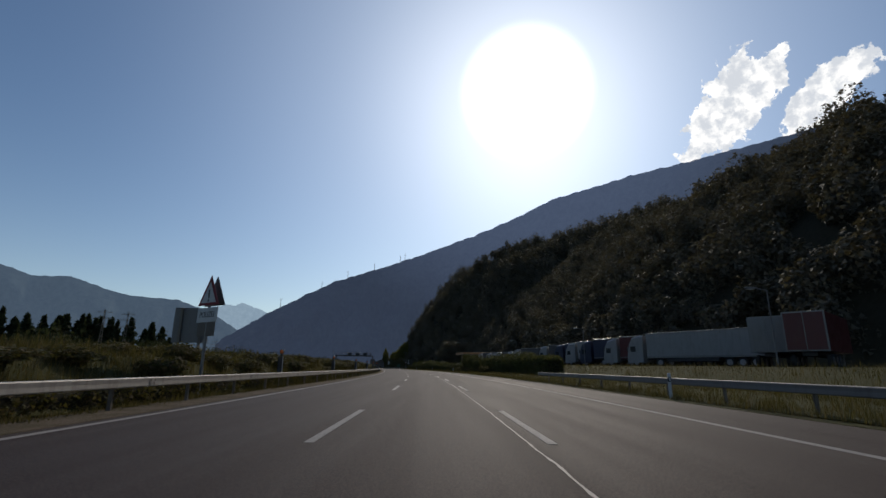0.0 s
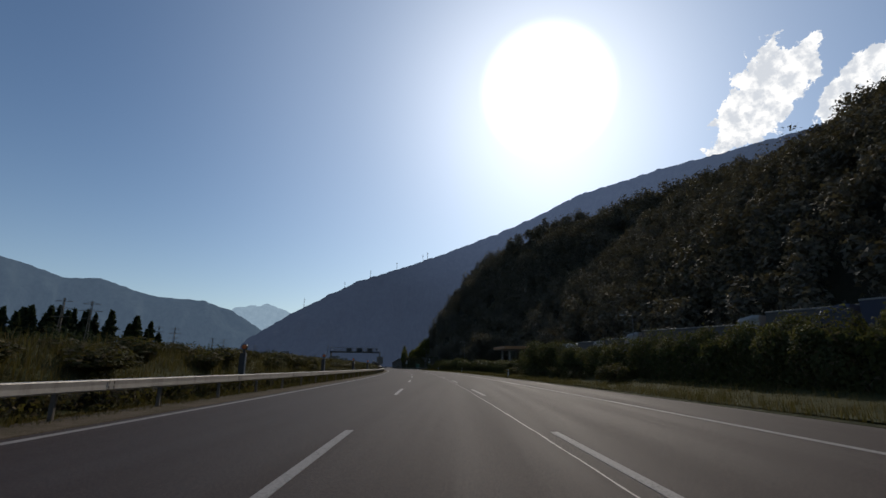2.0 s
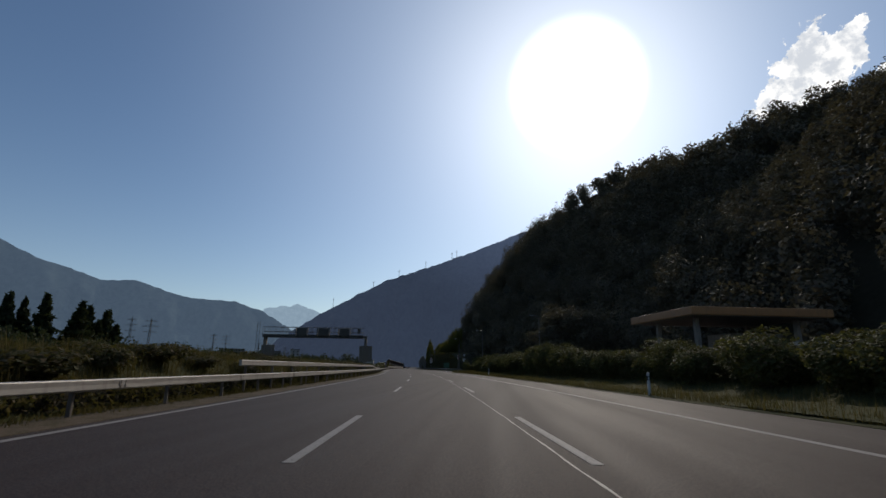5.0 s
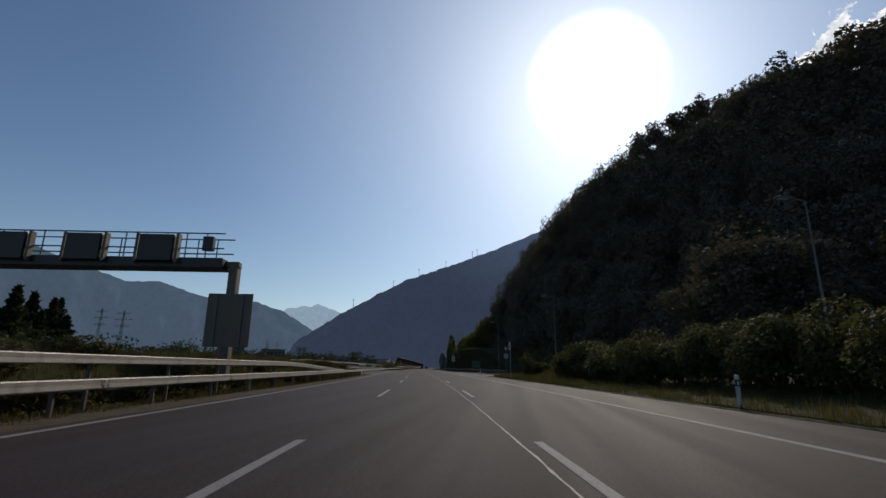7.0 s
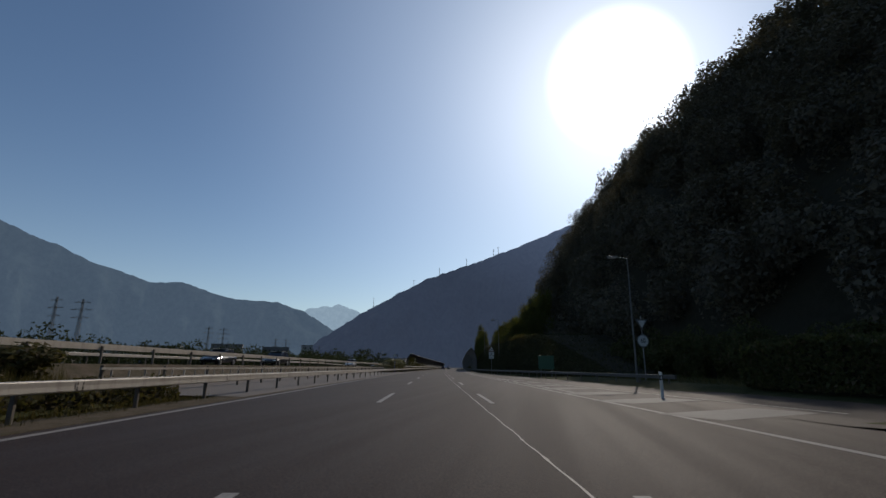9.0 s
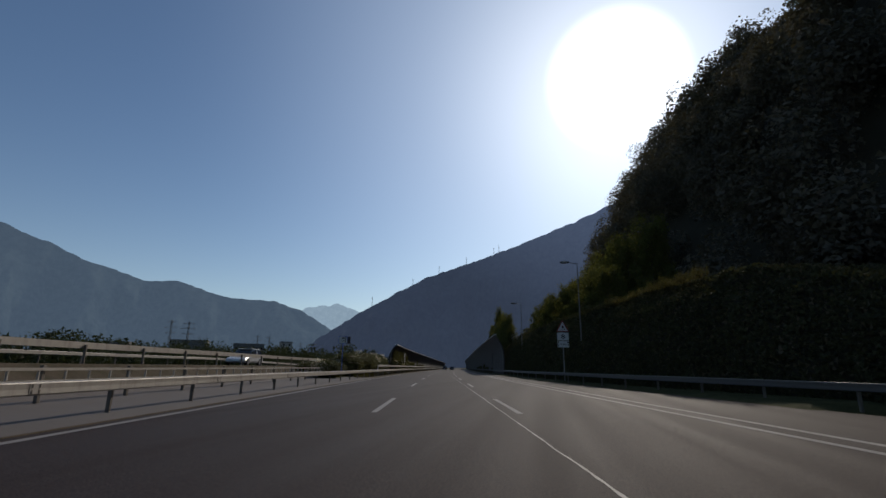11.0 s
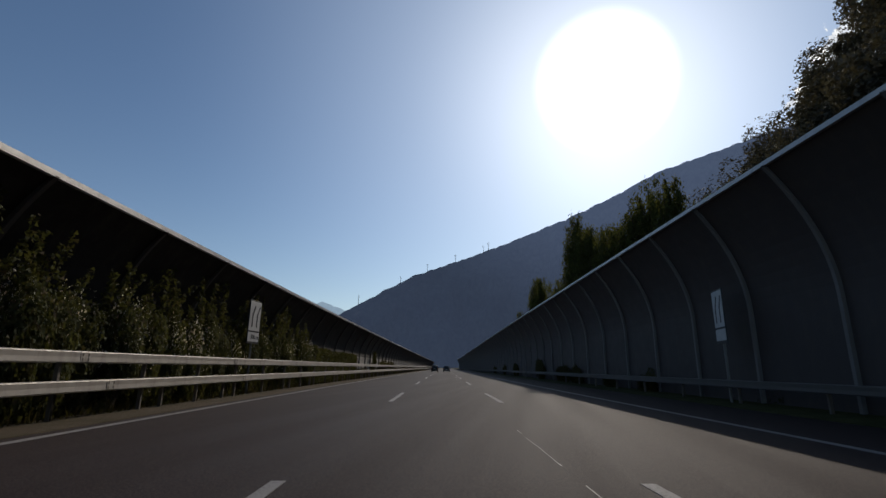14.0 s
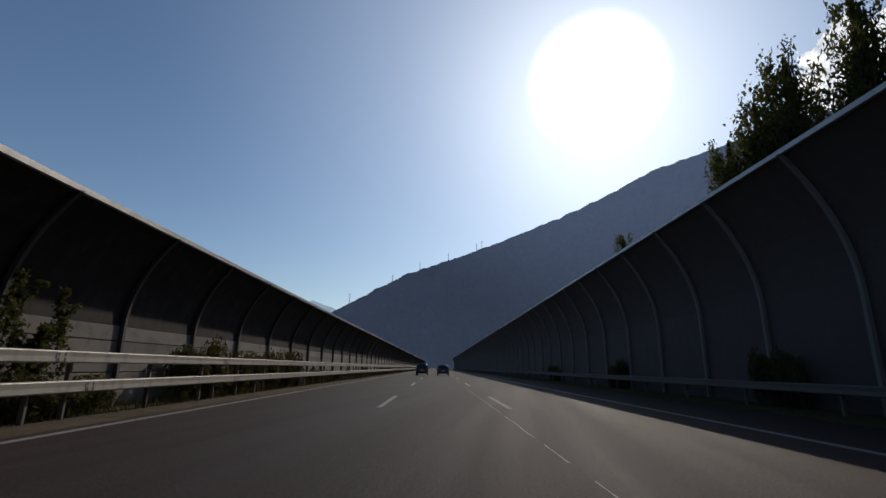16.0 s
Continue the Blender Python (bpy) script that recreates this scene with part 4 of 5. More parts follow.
def wheel(parent, x, y, r, w):
    t = part("wheel", bmesh.new(), TYRE, parent)
    b = bmesh.new()
    bmesh.ops.create_cone(b, cap_ends=True, segments=22, radius1=r, radius2=r, depth=w, matrix=Matrix.Translation((x, y, r)) @ Matrix.Rotation(radians(90), 4, "Y"))
    es = [e for e in b.edges if len(e.link_faces) == 2 and e.calc_face_angle() > 1.0]
    bmesh.ops.bevel(b, geom=es, offset=r * 0.12, segments=2, affect="EDGES")
    b.to_mesh(t.data)
    b.free()
    b = bmesh.new()
    bmesh.ops.create_cone(b, cap_ends=True, segments=18, radius1=r * 0.62, radius2=r * 0.62, depth=w + 0.02, matrix=Matrix.Translation((x, y, r)) @ Matrix.Rotation(radians(90), 4, "Y"))
    part("rim", b, RIM, t)
    return t


def lorry(label, cab_mat, box_mat, swoosh=None):
    """An articulated lorry, its nose at y = 0 and looking along +y."""
    g = holder("lorry", label, "lorry", "parked lorries")
    rings = []
    for y, w, z0, z1 in ((-2.35, 1.22, 0.55, 3.75), (-1.9, 1.24, 0.5, 3.8), (-0.75, 1.24, 0.45, 3.55), (-0.35, 1.22, 0.42, 2.9), (-0.08, 1.17, 0.4, 1.9), (0.0, 1.12, 0.45, 1.2)):
        rings.append([(-w, y, z0), (w, y, z0), (w, y, z1 - 0.25), (w - 0.18, y, z1), (-w + 0.18, y, z1), (-w, y, z1 - 0.25)])
    cab = part("cab", loft(bmesh.new(), rings), cab_mat, g)
    b = bmesh.new()
    loft(b, [[(-1.1, -0.06, 1.75), (1.1, -0.06, 1.75), (1.1, -0.02, 1.8), (-1.1, -0.02, 1.8)], [(-1.08, -0.42, 2.85), (1.08, -0.42, 2.85), (1.08, -0.36, 2.88), (-1.08, -0.36, 2.88)]])
    part("windscreen", b, GLASS, cab)
    for x in (-1.245, 1.245):
        part("side_window", box(bmesh.new(), (0.03, 0.75, 0.65), (x, -0.95, 2.15), 0.012), GLASS, cab)
        part("mirror", box(bmesh.new(), (0.14, 0.1, 0.5), (x * 1.12, -0.25, 2.2), 0.03), PLASTIC, cab)
        part("headlight", box(bmesh.new(), (0.4, 0.06, 0.2), (x * 0.7, 0.0, 0.75), 0.02), LAMP_CLEAR, cab)
    part("grille", box(bmesh.new(), (1.5, 0.05, 0.6), (0, 0.0, 1.15), 0.02), PLASTIC, cab)
    part("chassis", box(bmesh.new(), (0.9, 15.5, 0.3), (0, -8.2, 0.95), 0.03), PLASTIC, g)
    tr = part("trailer", box(bmesh.new(), (2.5, 13.4, 2.95), (0, -9.6, 2.5), 0.05), box_mat, g)
    for z in (1.2, 3.9):
        for x in (-1.26, 1.26):
            part("trailer_edge", box(bmesh.new(), (0.06, 13.4, 0.1), (x, -9.6, z), 0.01), POST_GREY, tr)
    part("rear_frame", box(bmesh.new(), (2.54, 0.1, 2.8), (0, -16.32, 2.55), 0.02), POST_GREY, tr)
    part("side_skirt", box(bmesh.new(), (2.4, 6.0, 0.5), (0, -8.5, 0.85), 0.03), PLASTIC, g)
    if swoosh:
        part("painted_band", box(bmesh.new(), (0.012, 5.0, 0.5), (-1.258, -9.5, 2.6), 0.004, Matrix.Rotation(radians(-9), 4, "X")), swoosh, tr)
    for y in (-1.3, -4.6, -12.6, -13.9, -15.2):
        for x in (-1.05, 1.05):
            wheel(g, x, y, 0.5, 0.32)
    return g


white_lorry = lorry("white lorry with a white box trailer parked on the rest area", TRUCK_WHITE, TRUCK_WHITE)
red_lorry = lorry("white-cab lorry with a dark red trailer", TRUCK_WHITE, TRUCK_RED, WHITE)
tarp_lorry = lorry("white-cab lorry with a dull grey tarpaulin trailer", TRUCK_WHITE, TARPAULIN)
blue_lorry = lorry("dark blue lorry with a blue-black trailer", TRUCK_DARK, TRUCK_DARK)


def park(ob, spots):
    for i, (s, l, turn) in enumerate(spots):
        m = stand(s, l, rest_z(s), turn)
        if i == 0:
            ob.matrix_basis = m
        else:
            copy_thing(ob, m)


park(white_lorry, ((60.7, 26.8, 28), (83, 26.2, 28), (160, 27.7, 33)))
park(tarp_lorry, ((119.6, 25.8, 33), (98.5, 26.0, 30), (139, 29.0, 33), (149.8, 28.4, 33), (167.8, 26.4, 33)))
park(red_lorry, ((68.4, 26.9, 28),))
park(blue_lorry, ((75.3, 25.9, 28), (91, 26.8, 28)))



def box_trailer(label, mat, s, l, turn, long=9.0):
    """A box trailer that stands by itself on its landing legs."""
    g = holder("box_trailer", label, "trailer", "parked lorries")
    g.matrix_basis = stand(s, l, rest_z(s), turn)
    b = part("box_body", box(bmesh.new(), (2.5, long, 2.75), (0, -long / 2, 2.55), 0.05), mat, g)
    for z in (1.2, 3.9):
        part("edge_rail", box(bmesh.new(), (0.06, long, 0.1), (-1.26, -long / 2, z), 0.01), POST_GREY, b)
    part("rear_frame", box(bmesh.new(), (2.54, 0.1, 2.8), (0, -long - 0.05, 2.55), 0.02), POST_GREY, b)
    for x in (-0.6, 0.6):
        part("rear_door", box(bmesh.new(), (1.14, 0.05, 2.6), (x, -long - 0.11, 2.55), 0.015), mat, b)
    part("chassis", box(bmesh.new(), (0.9, long - 0.6, 0.3), (0, -long / 2, 0.98), 0.03), PLASTIC, g)
    for x in (-0.9, 0.9):
        part("landing_leg", box(bmesh.new(), (0.12, 0.12, 1.0), (x, -2.2, 0.5), 0.02), STEEL_DARK, g)
        for y in (3.6, 2.3, 1.0):
            wheel(g, x * 1.15, y - long, 0.5, 0.32)
    return g


box_trailer("pale grey box trailer with a metal frame", TRUCK_GREY, 42.3, 33.4, -50)
box_trailer("dark red box trailer with a faded swoosh", TRUCK_RED, 38.6, 33.4, -50)

# filling station canopy
g = holder("canopy", "flat brown canopy roof on slim columns", "canopy")
g.matrix_basis = stand(196.5, 32.2, rest_z(196), 3)
CANOPY = rough_paint("canopy_fascia", (0.34, 0.16, 0.06), (0.42, 0.21, 0.09), 2.0, 0.6)
part("roof", box(bmesh.new(), (15, 12, 0.8), (0, 0, 4.3), 0.06), CANOPY, g)
part("soffit", box(bmesh.new(), (14.4, 11.4, 0.08), (0, 0, 3.86), 0.02), CONCRETE, g)
for x in (-5.5, 5.5):
    for y in (-3.5, 3.5):
        part("column", box(bmesh.new(), (0.45, 0.45, 4.0), (x, y, 1.95), 0.04), CONCRETE, g)
part("kiosk", box(bmesh.new(), (6, 4, 2.6), (3.0, 1.0, 1.3), 0.05), CONCRETE, g)

# parapet rail on the edge of the apron
g = holder("parapet_rail", "white rail on the retaining edge of the rest area", "railing")
sweep("kerb_wall", [(21.8, -0.6), (21.8, 0.12), (22.1, 0.12), (22.1, -0.6)], 118, 178, 4, CONCRETE, closed=True, parent=g, lift=lambda s, l: rest_z(s))
sweep("top_rail", [(21.9, 0.42), (22.05, 0.42), (22.05, 0.6), (21.9, 0.6)], 118, 178, 4, STEEL, closed=True, parent=g, lift=lambda s, l: rest_z(s))
me = raw_mesh("post", [(-0.04, -0.04, 0), (0.04, -0.04, 0), (0.04, 0.04, 0), (-0.04, 0.04, 0), (-0.04, -0.04, 0.45), (0.04, -0.04, 0.45), (0.04, 0.04, 0.45), (-0.04, 0.04, 0.45)], [(0, 1, 5, 4), (1, 2, 6, 5), (2, 3, 7, 6), (3, 0, 4, 7), (4, 5, 6, 7)], STEEL)
for k in range(30):
    child("post", me, g, stand(119 + 2 * k, 21.97, rest_z(119 + 2 * k)))


# ---- cars ----
def car(label, paint, tall=1.62, length=4.6, suv=True):
    """A car whose tail is at y = 0, looking along +y."""
    g = holder("car", label, "car", "cars on the motorway")
    hw, L, belt = 0.9, length, tall * 0.58
    b = bmesh.new()
    rings = []
    for y, w, z0, z1 in ((0.0, 0.80, 0.45, 0.85), (0.06, 0.88, 0.32, belt), (0.5, hw, 0.27, belt + 0.03), (L * 0.5, hw, 0.25, belt), (L * 0.74, hw, 0.25, belt - 0.06), (L * 0.93, 0.87, 0.28, belt - 0.22), (L, 0.74, 0.4, belt - 0.4)):
        rings.append([(-w + 0.08, y, z0), (w - 0.08, y, z0), (w, y, z0 + 0.14), (w, y, z1 - 0.12), (w - 0.08, y, z1), (-w + 0.08, y, z1), (-w, y, z1 - 0.12), (-w, y, z0 + 0.14)])
    body = part("body", loft(b, rings), paint, g, smooth=False)
    b = bmesh.new()
    rings = []
    for y, w, z1 in ((0.1 if suv else 0.35, 0.80, belt + 0.02), (0.38, 0.72, tall - 0.12), (0.62, 0.68, tall), (L * 0.42, 0.70, tall + 0.01), (L * 0.52, 0.72, tall - 0.05), (L * 0.70, 0.80, belt + 0.01)):
        rings.append([(-0.84, y, belt - 0.04), (0.84, y, belt - 0.04), (w + 0.03, y, max(z1 - 0.08, belt)), (w - 0.1, y, z1), (-w + 0.1, y, z1), (-w - 0.03, y, max(z1 - 0.08, belt))])
    part("cabin_glass", loft(b, rings), GLASS, g)
    part("roof", box(bmesh.new(), (1.28, L * 0.42, 0.05), (0, L * 0.33, tall + 0.0), 0.02), paint, g)
    for x in (-0.62, 0.62):
        part("roof_rail", tube(bmesh.new(), (x, 0.5, tall + 0.06), (x, L * 0.5, tall + 0.05), 0.02), POST_GREY, g)
        part("pillar", box(bmesh.new(), (0.09, 0.12, tall - belt), (x * 1.24, L * 0.33, (tall + belt) / 2 - 0.02), 0.02, Matrix.Rotation(radians(-12 if x > 0 else 12), 4, "Y")), paint, g)
        part("tail_light", box(bmesh.new(), (0.2, 0.08, 0.32), (x * 1.2, 0.05, belt - 0.12), 0.03), LAMP_RED, body)
        part("headlight", box(bmesh.new(), (0.34, 0.1, 0.15), (x * 0.95, L - 0.12, belt - 0.36), 0.03), LAMP_CLEAR, body)
        part("wing_mirror", box(bmesh.new(), (0.2, 0.1, 0.14), (x * 1.6, L * 0.66, belt + 0.06), 0.03), paint, body)
        for y in (0.82, L - 0.9):
            wheel(g, x * 1.28, y, 0.34, 0.22)
    part("rear_bumper", box(bmesh.new(), (1.6, 0.14, 0.26), (0, 0.0, 0.48), 0.05), PLASTIC, body)
    part("number_plate", box(bmesh.new(), (0.5, 0.02, 0.12), (0, -0.02, belt - 0.25), 0.004), WHITE, body)
    part("spoiler", box(bmesh.new(), (1.2, 0.25, 0.04), (0, 0.42, tall - 0.03), 0.015), paint, g)
    return g


CAR_BLACK = plain("car_black", (0.018, 0.018, 0.02), 0.2)
CAR_GREY = plain("car_dark_grey", (0.05, 0.052, 0.056), 0.22, 0.4)
CAR_SILVER = plain("car_white", (0.62, 0.63, 0.64), 0.25)
suv = car("black sport utility car seen from behind", CAR_BLACK, 1.72, 4.7)
suv.matrix_basis = stand(534, -2.6)
hatch = car("dark grey hatchback ahead in the middle lane", CAR_GREY, 1.5, 4.2)
hatch.matrix_basis = stand(534, 0.55)
onc = car("dark oncoming estate car on the opposite carriageway", CAR_BLACK, 1.55, 4.7)
onc.matrix_basis = stand(312, -21.5, opposite_z(312) - 0.05, 180)
copy_thing(onc, stand(318.5, -18.0, opposite_z(318) - 0.05, 180))
white_car = car("white oncoming car on the opposite carriageway", CAR_SILVER, 1.5, 4.5)
white_car.matrix_basis = stand(366, -18.2, opposite_z(366) - 0.05, 180)
for s, l in ((56, -21.5), (400, -18.0)):
    copy_thing(white_car, stand(s, l, opposite_z(s) - 0.05, 180))


# ---- vegetation ----
def bush_mesh(name, w, h, n, leaf, mat, seed, squash=1.0, flowers=None):
    r = np.random.default_rng(seed)
    p = np.concatenate([lobes(n // 2, r), lobes(n - n // 2, r)])
    p = p * np.array([w / 2, w / 2, h * 0.56]) * squash
    p[:, 2] += h * 0.5
    p = p[p[:, 2] > 0.0]
    return leaf_mesh(name, leaf_blades(p, leaf, r=r, long=1.5, out=p - np.array([0, 0, h * 0.35])), mat)


def stems(h, seed, n=7, spread=0.35):
    r = random.Random(seed)
    b = bmesh.new()
    for _ in range(n):
        x, y = r.uniform(-spread, spread), r.uniform(-spread, spread)
        tube(b, (x * 0.3, y * 0.3, -0.2), (x * 2, y * 2, h * r.uniform(0.55, 0.8)), 0.035, 0.012, 5)
    return b


def bush(name, label, w, h, n, leaf, mat, seed, flowers=0):
    g = holder(name, label, "bush", "roadside bushes")
    part("woody_base", stems(h, seed), BARK, g)["kind"] = "stuff"
    child("crown", bush_mesh("crown", w, h, n, leaf, mat, seed), g)
    if flowers:
        r = np.random.default_rng(seed + 50)
        p = lobes(flowers, r) * np.array([w / 2, w / 2, h * 0.56])
        p[:, 2] += h * 0.51
        p = p[p[:, 2] > h * 0.35]
        child("blossom", leaf_mesh("blossom", leaf_blades(p, 0.058, r=r), PETAL), g, label="clusters of small white flowers")["kind"] = "stuff"
    return g


PETAL = leaf_material("white_petals", (0.55, 0.52, 0.5), (0.75, 0.72, 0.7), (0.6, 0.4, 0.42), 0.1, 0.3)
LEAF_MEDIAN = leaf_material("median_shrub_leaves", (0.038, 0.038, 0.016), (0.076, 0.072, 0.028), (0.12, 0.09, 0.05), 0.25, 0.3)
r = random.Random(3)
MEDIAN_L, MEDIAN_H = (-15.0, -14.2, -12.8, -11.4, -10.2, -9.3), (0.0, 0.75, 1.0, 0.85, 0.4, 0.0)


def median_z(s, l):
    """The planted bank between the carriageways."""
    return float(np.interp(l, MEDIAN_L, MEDIAN_H)) * float(np.interp(s, (-80, 150, 215, 262, 274, 279), (1.75, 1.75, 1.5, 1.5, 1.3, 0.0))) - 0.05


ss = np.arange(-60, 280, 2.0)
co = [at(s, l + 0.15 * noise.noise((s * 0.3, l, 6)), median_z(s, l) + 0.12 * noise.noise((s * 0.35, l * 0.8, 3))) for s in ss for l in MEDIAN_L]
median_bank = new("median_bank", raw_mesh("median_bank", co, [(i * 6 + j, i * 6 + j + 1, i * 6 + j + 7, i * 6 + j + 6) for i in range(len(ss) - 1) for j in range(5)], GRASS_GROUND, True))
tagged(median_bank, "low overgrown bank between the carriageways", "bank", kind="structure")
kinds = [bush("shrub", "wild green-brown shrub in the median", 3.2, 1.85, 2200, 0.115, LEAF_MEDIAN, 20 + i) for i in range(3)]
first = {id(k): True for k in kinds}


def put_bush(kind, s, l, z=0.0, k=1.0, kz=None):
    m = stand(s, l, z, r.uniform(0, 360)) @ Matrix.Diagonal((k, k, kz or k, 1))
    if first.get(id(kind), False):
        first[id(kind)] = False
        kind.matrix_basis = m
        return kind
    c = copy_thing(kind, m)
    c.matrix_basis = m
    return c


s = -12.0
while s < 279:
    l = r.uniform(-11.6, -10.2)
    put_bush(r.choice(kinds), s, l, median_z(s, l) - 0.2, r.uniform(0.6, 1.0), r.uniform(0.3, 0.6))
    l = r.uniform(-13.6, -12.2)
    put_bush(r.choice(kinds), s + 1, l, median_z(s, l) - 0.25, r.uniform(0.7, 1.0), r.uniform(0.3, 0.5))
    s += r.uniform(2.6, 4.2)

ole = [bush("oleander", "tall oleander with white blossom in the median", 3.0, 2.7, 5000, 0.09, LEAF_BUSH, 40 + i, 650) for i in range(3)]
for k in ole:
    first[id(k)] = True
s = 366.5
while s < 412:
    if 369.5 < s < 378:
        s = 378.0
    tall = float(np.interp(s, (366, 371, 378, 390, 405, 412), (0.75, 0.75, 1.0, 1.2, 1.22, 1.05)))
    put_bush(r.choice(ole), s, r.uniform(-12.0, -10.8), -0.1, r.uniform(1.15, 1.4), tall * r.uniform(0.9, 1.08))
    put_bush(r.choice(ole), s + 0.7, r.uniform(-13.2, -12.0), -0.1, r.uniform(1.1, 1.3), tall * r.uniform(0.9, 1.1))
    s += r.uniform(1.4, 1.9)
s = 411.0
while s < 580:
    if not 437 < s < 457:
        put_bush(r.choice(ole if s < 454 else kinds), s, r.uniform(-9.7, -9.2), -0.1, 0.5, r.uniform(1.0, 1.25) if s < 438 else r.uniform(0.35, 0.75))
    s += r.uniform(1.0, 1.5) if s < 454 else r.choice((1.2, 1.5, 6.0, 9.0))
for s in (479.5, 481.5, 484, 486, 488.5, 491, 493):
    put_bush(r.choice(kinds), s, -9.5, -0.1, 0.5, r.uniform(1.05, 1.4))

big = [bush("large_bush", "large dark rounded bush beside the hard shoulder", 5.0, 4.0, 8000, 0.12, LEAF_BUSH, 60 + i) for i in range(3)]
for k in big:
    first[id(k)] = True
s = 60.5
while s < 93:
    put_bush(r.choice(big), s, r.uniform(15.3, 16.6), 0.1, r.uniform(0.55, 0.7), float(np.interp(s, (60, 76, 93), (0.66, 0.95, 0.9))) * r.uniform(0.88, 1.05))
    s += r.uniform(2.2, 3.4)
for s, l, k, kz in ((97, 15.2, 0.75, 0.8), (100.3, 14.9, 0.75, 0.84), (103.4, 14.8, 0.7, 0.76), (93.5, 15.6, 0.7, 0.85), (91, 17.2, 0.65, 0.55), (104, 16, 0.7, 0.7), (106.6, 14.2, 0.7, 0.8), (109, 14.8, 0.8, 0.9), (113, 14.0, 0.9, 1.05), (117, 13.4, 0.85, 1.1), (121, 14.0, 0.9, 1.0), (125, 14.6, 0.8, 0.9), (130, 15.2, 0.7, 0.75)):
    put_bush(r.choice(big), s, l, 0.06 + 0.1 * rest_z(s), k, kz)
s = 134.0
while s < 246:
    kz = float(np.interp(s, (134, 160, 185, 196, 206, 214, 225, 240, 257), (0.55, 0.58, 0.68, 0.9, 0.9, 0.75, 0.8, 0.7, 0.5))) * r.uniform(0.88, 1.12)
    put_bush(r.choice(big), s, r.uniform(13.2, 14.8) + (0.8 if s < 180 else 0.0), 0.06 + 0.1 * rest_z(s), r.uniform(0.75, 1.0), kz)
    s += r.uniform(2.4, 3.6)


for k in range(16):
    put_bush(r.choice(kinds), 93 + 2.5 * k, r.uniform(12.4, 15.4), 0.1, r.uniform(0.6, 0.95), r.uniform(0.45, 0.95))
for k in range(22):
    s = 258 + 3.6 * k
    put_bush(r.choice(big), s, float(foot(s)) - r.uniform(0.5, 2.5), 0.1, r.uniform(0.9, 1.2), r.uniform(0.9, 1.5))
for s, l, k, kz in ((249.2, 13.0, 0.5, 0.5), (247.6, 13.4, 0.7, 0.72), (246.6, 15.2, 0.8, 0.85), (245, 13.6, 0.75, 0.9), (257.9, 11.6, 0.42, 0.66), (258.8, 13.0, 0.4, 0.42), (260.5, 14.2, 0.42, 0.4), (263.5, 16.4, 0.45, 0.42)):
    put_bush(r.choice(big), s, l, mound_z(s, l) * 0.8 + 0.02, k, kz)


def hedge(s0, s1, l, h, w, label, z=0.2, leaf=0.15, thick=900, mat=None):
    """A clipped hedge: leaves over a boxy rounded body."""
    q = np.random.default_rng(abs(int(s0)))
    n = int((s1 - s0) * thick)
    u = q.uniform(s0, s1, n)
    a = q.uniform(0, 1, n)
    side = np.where(a < 0.4, -1.0, np.where(a < 0.6, 1.0, q.uniform(-1, 1, n)))
    hh = np.where(a < 0.6, q.uniform(0, 1, n), 1.0) * h
    wob = np.array([noise.noise((x * 0.5, 1.0, 3.0)) for x in u]) * 0.45
    pts = at_many(u, l + side * (w / 2 + wob * 0.5) + q.normal(0, 0.05, n), z + hh + wob * (hh > h * 0.8) + q.normal(0, 0.06, n))
    ends = q.uniform(-1, 1, (900, 1)) * w / 2
    eu = np.where(q.random(900) < 0.5, s0, s1) + q.normal(0, 0.12, 900)
    pts = np.concatenate([pts, at_many(eu, l + ends[:, 0], z + h * q.uniform(0, 1, 900))])
    g = holder("hedge", label, "hedge", "hedges")
    child("foliage", leaf_mesh("foliage", leaf_blades(pts, leaf, r=q, long=1.4), mat or LEAF_BUSH), g)
    sweep("core", [(l - w * 0.34, z - 0.2), (l - w * 0.34, z + h * 0.86), (l + w * 0.34, z + h * 0.86), (l + w * 0.34, z - 0.2)], s0 + 0.6, s1 - 0.6, 3, FOREST_SOIL, closed=True, parent=g)
    return g


hedge(59, 91, 15.9, 2.1, 2.4, "long dark clipped hedge below the rest area", 0.4)
hedge(-30, 279, -9.75, 0.62, 0.9, "low dark brambles behind the guard rail", -0.1, 0.075, 620, LEAF_MEDIAN)
hedge(436, 456, -9.5, 2.35, 0.75, "dense dark hedge behind the median guard rail", -0.1, 0.10, 1500)
hedge(264, 290, 19.4, 2.3, 2.4, "clipped hedge beside the slip road", 0.3)


# trees
def boughs(bm, h, seed, n, count, reach, lift, tuft):
    """Boughs rising from the trunk, each with tufts of leaves along its outer half. Returns the leaves' places."""
    q, rr = random.Random(seed), np.random.default_rng(seed)
    pts = []
    for k in range(count):
        f = (k + q.random()) / count
        z = h * (0.18 + 0.62 * f)
        a = k * 2.4 + q.uniform(-0.5, 0.5)
        length = h * reach * (1.15 - 0.75 * f ** 1.5) * q.uniform(0.65, 1.15)
        tip = Vector((math.cos(a) * length, math.sin(a) * length, z + length * lift * q.uniform(0.6, 1.4) + h * 0.12 * f))
        root = Vector((0, 0, z * 0.85))
        tube(bm, root, tip, h * 0.008, h * 0.002, 5)
        for j in range(4):
            c = np.array(root.lerp(tip, 0.45 + 0.19 * j)) + rr.normal(0, 0.022 * h, 3)
            m = int(n / count / 4)
            pts.append(c + rr.normal(0, 1, (m, 3)) * np.array([1, 1, 1.15]) * h * tuft * q.uniform(0.7, 1.25) * (1.15 - 0.12 * j))
    return np.concatenate(pts)


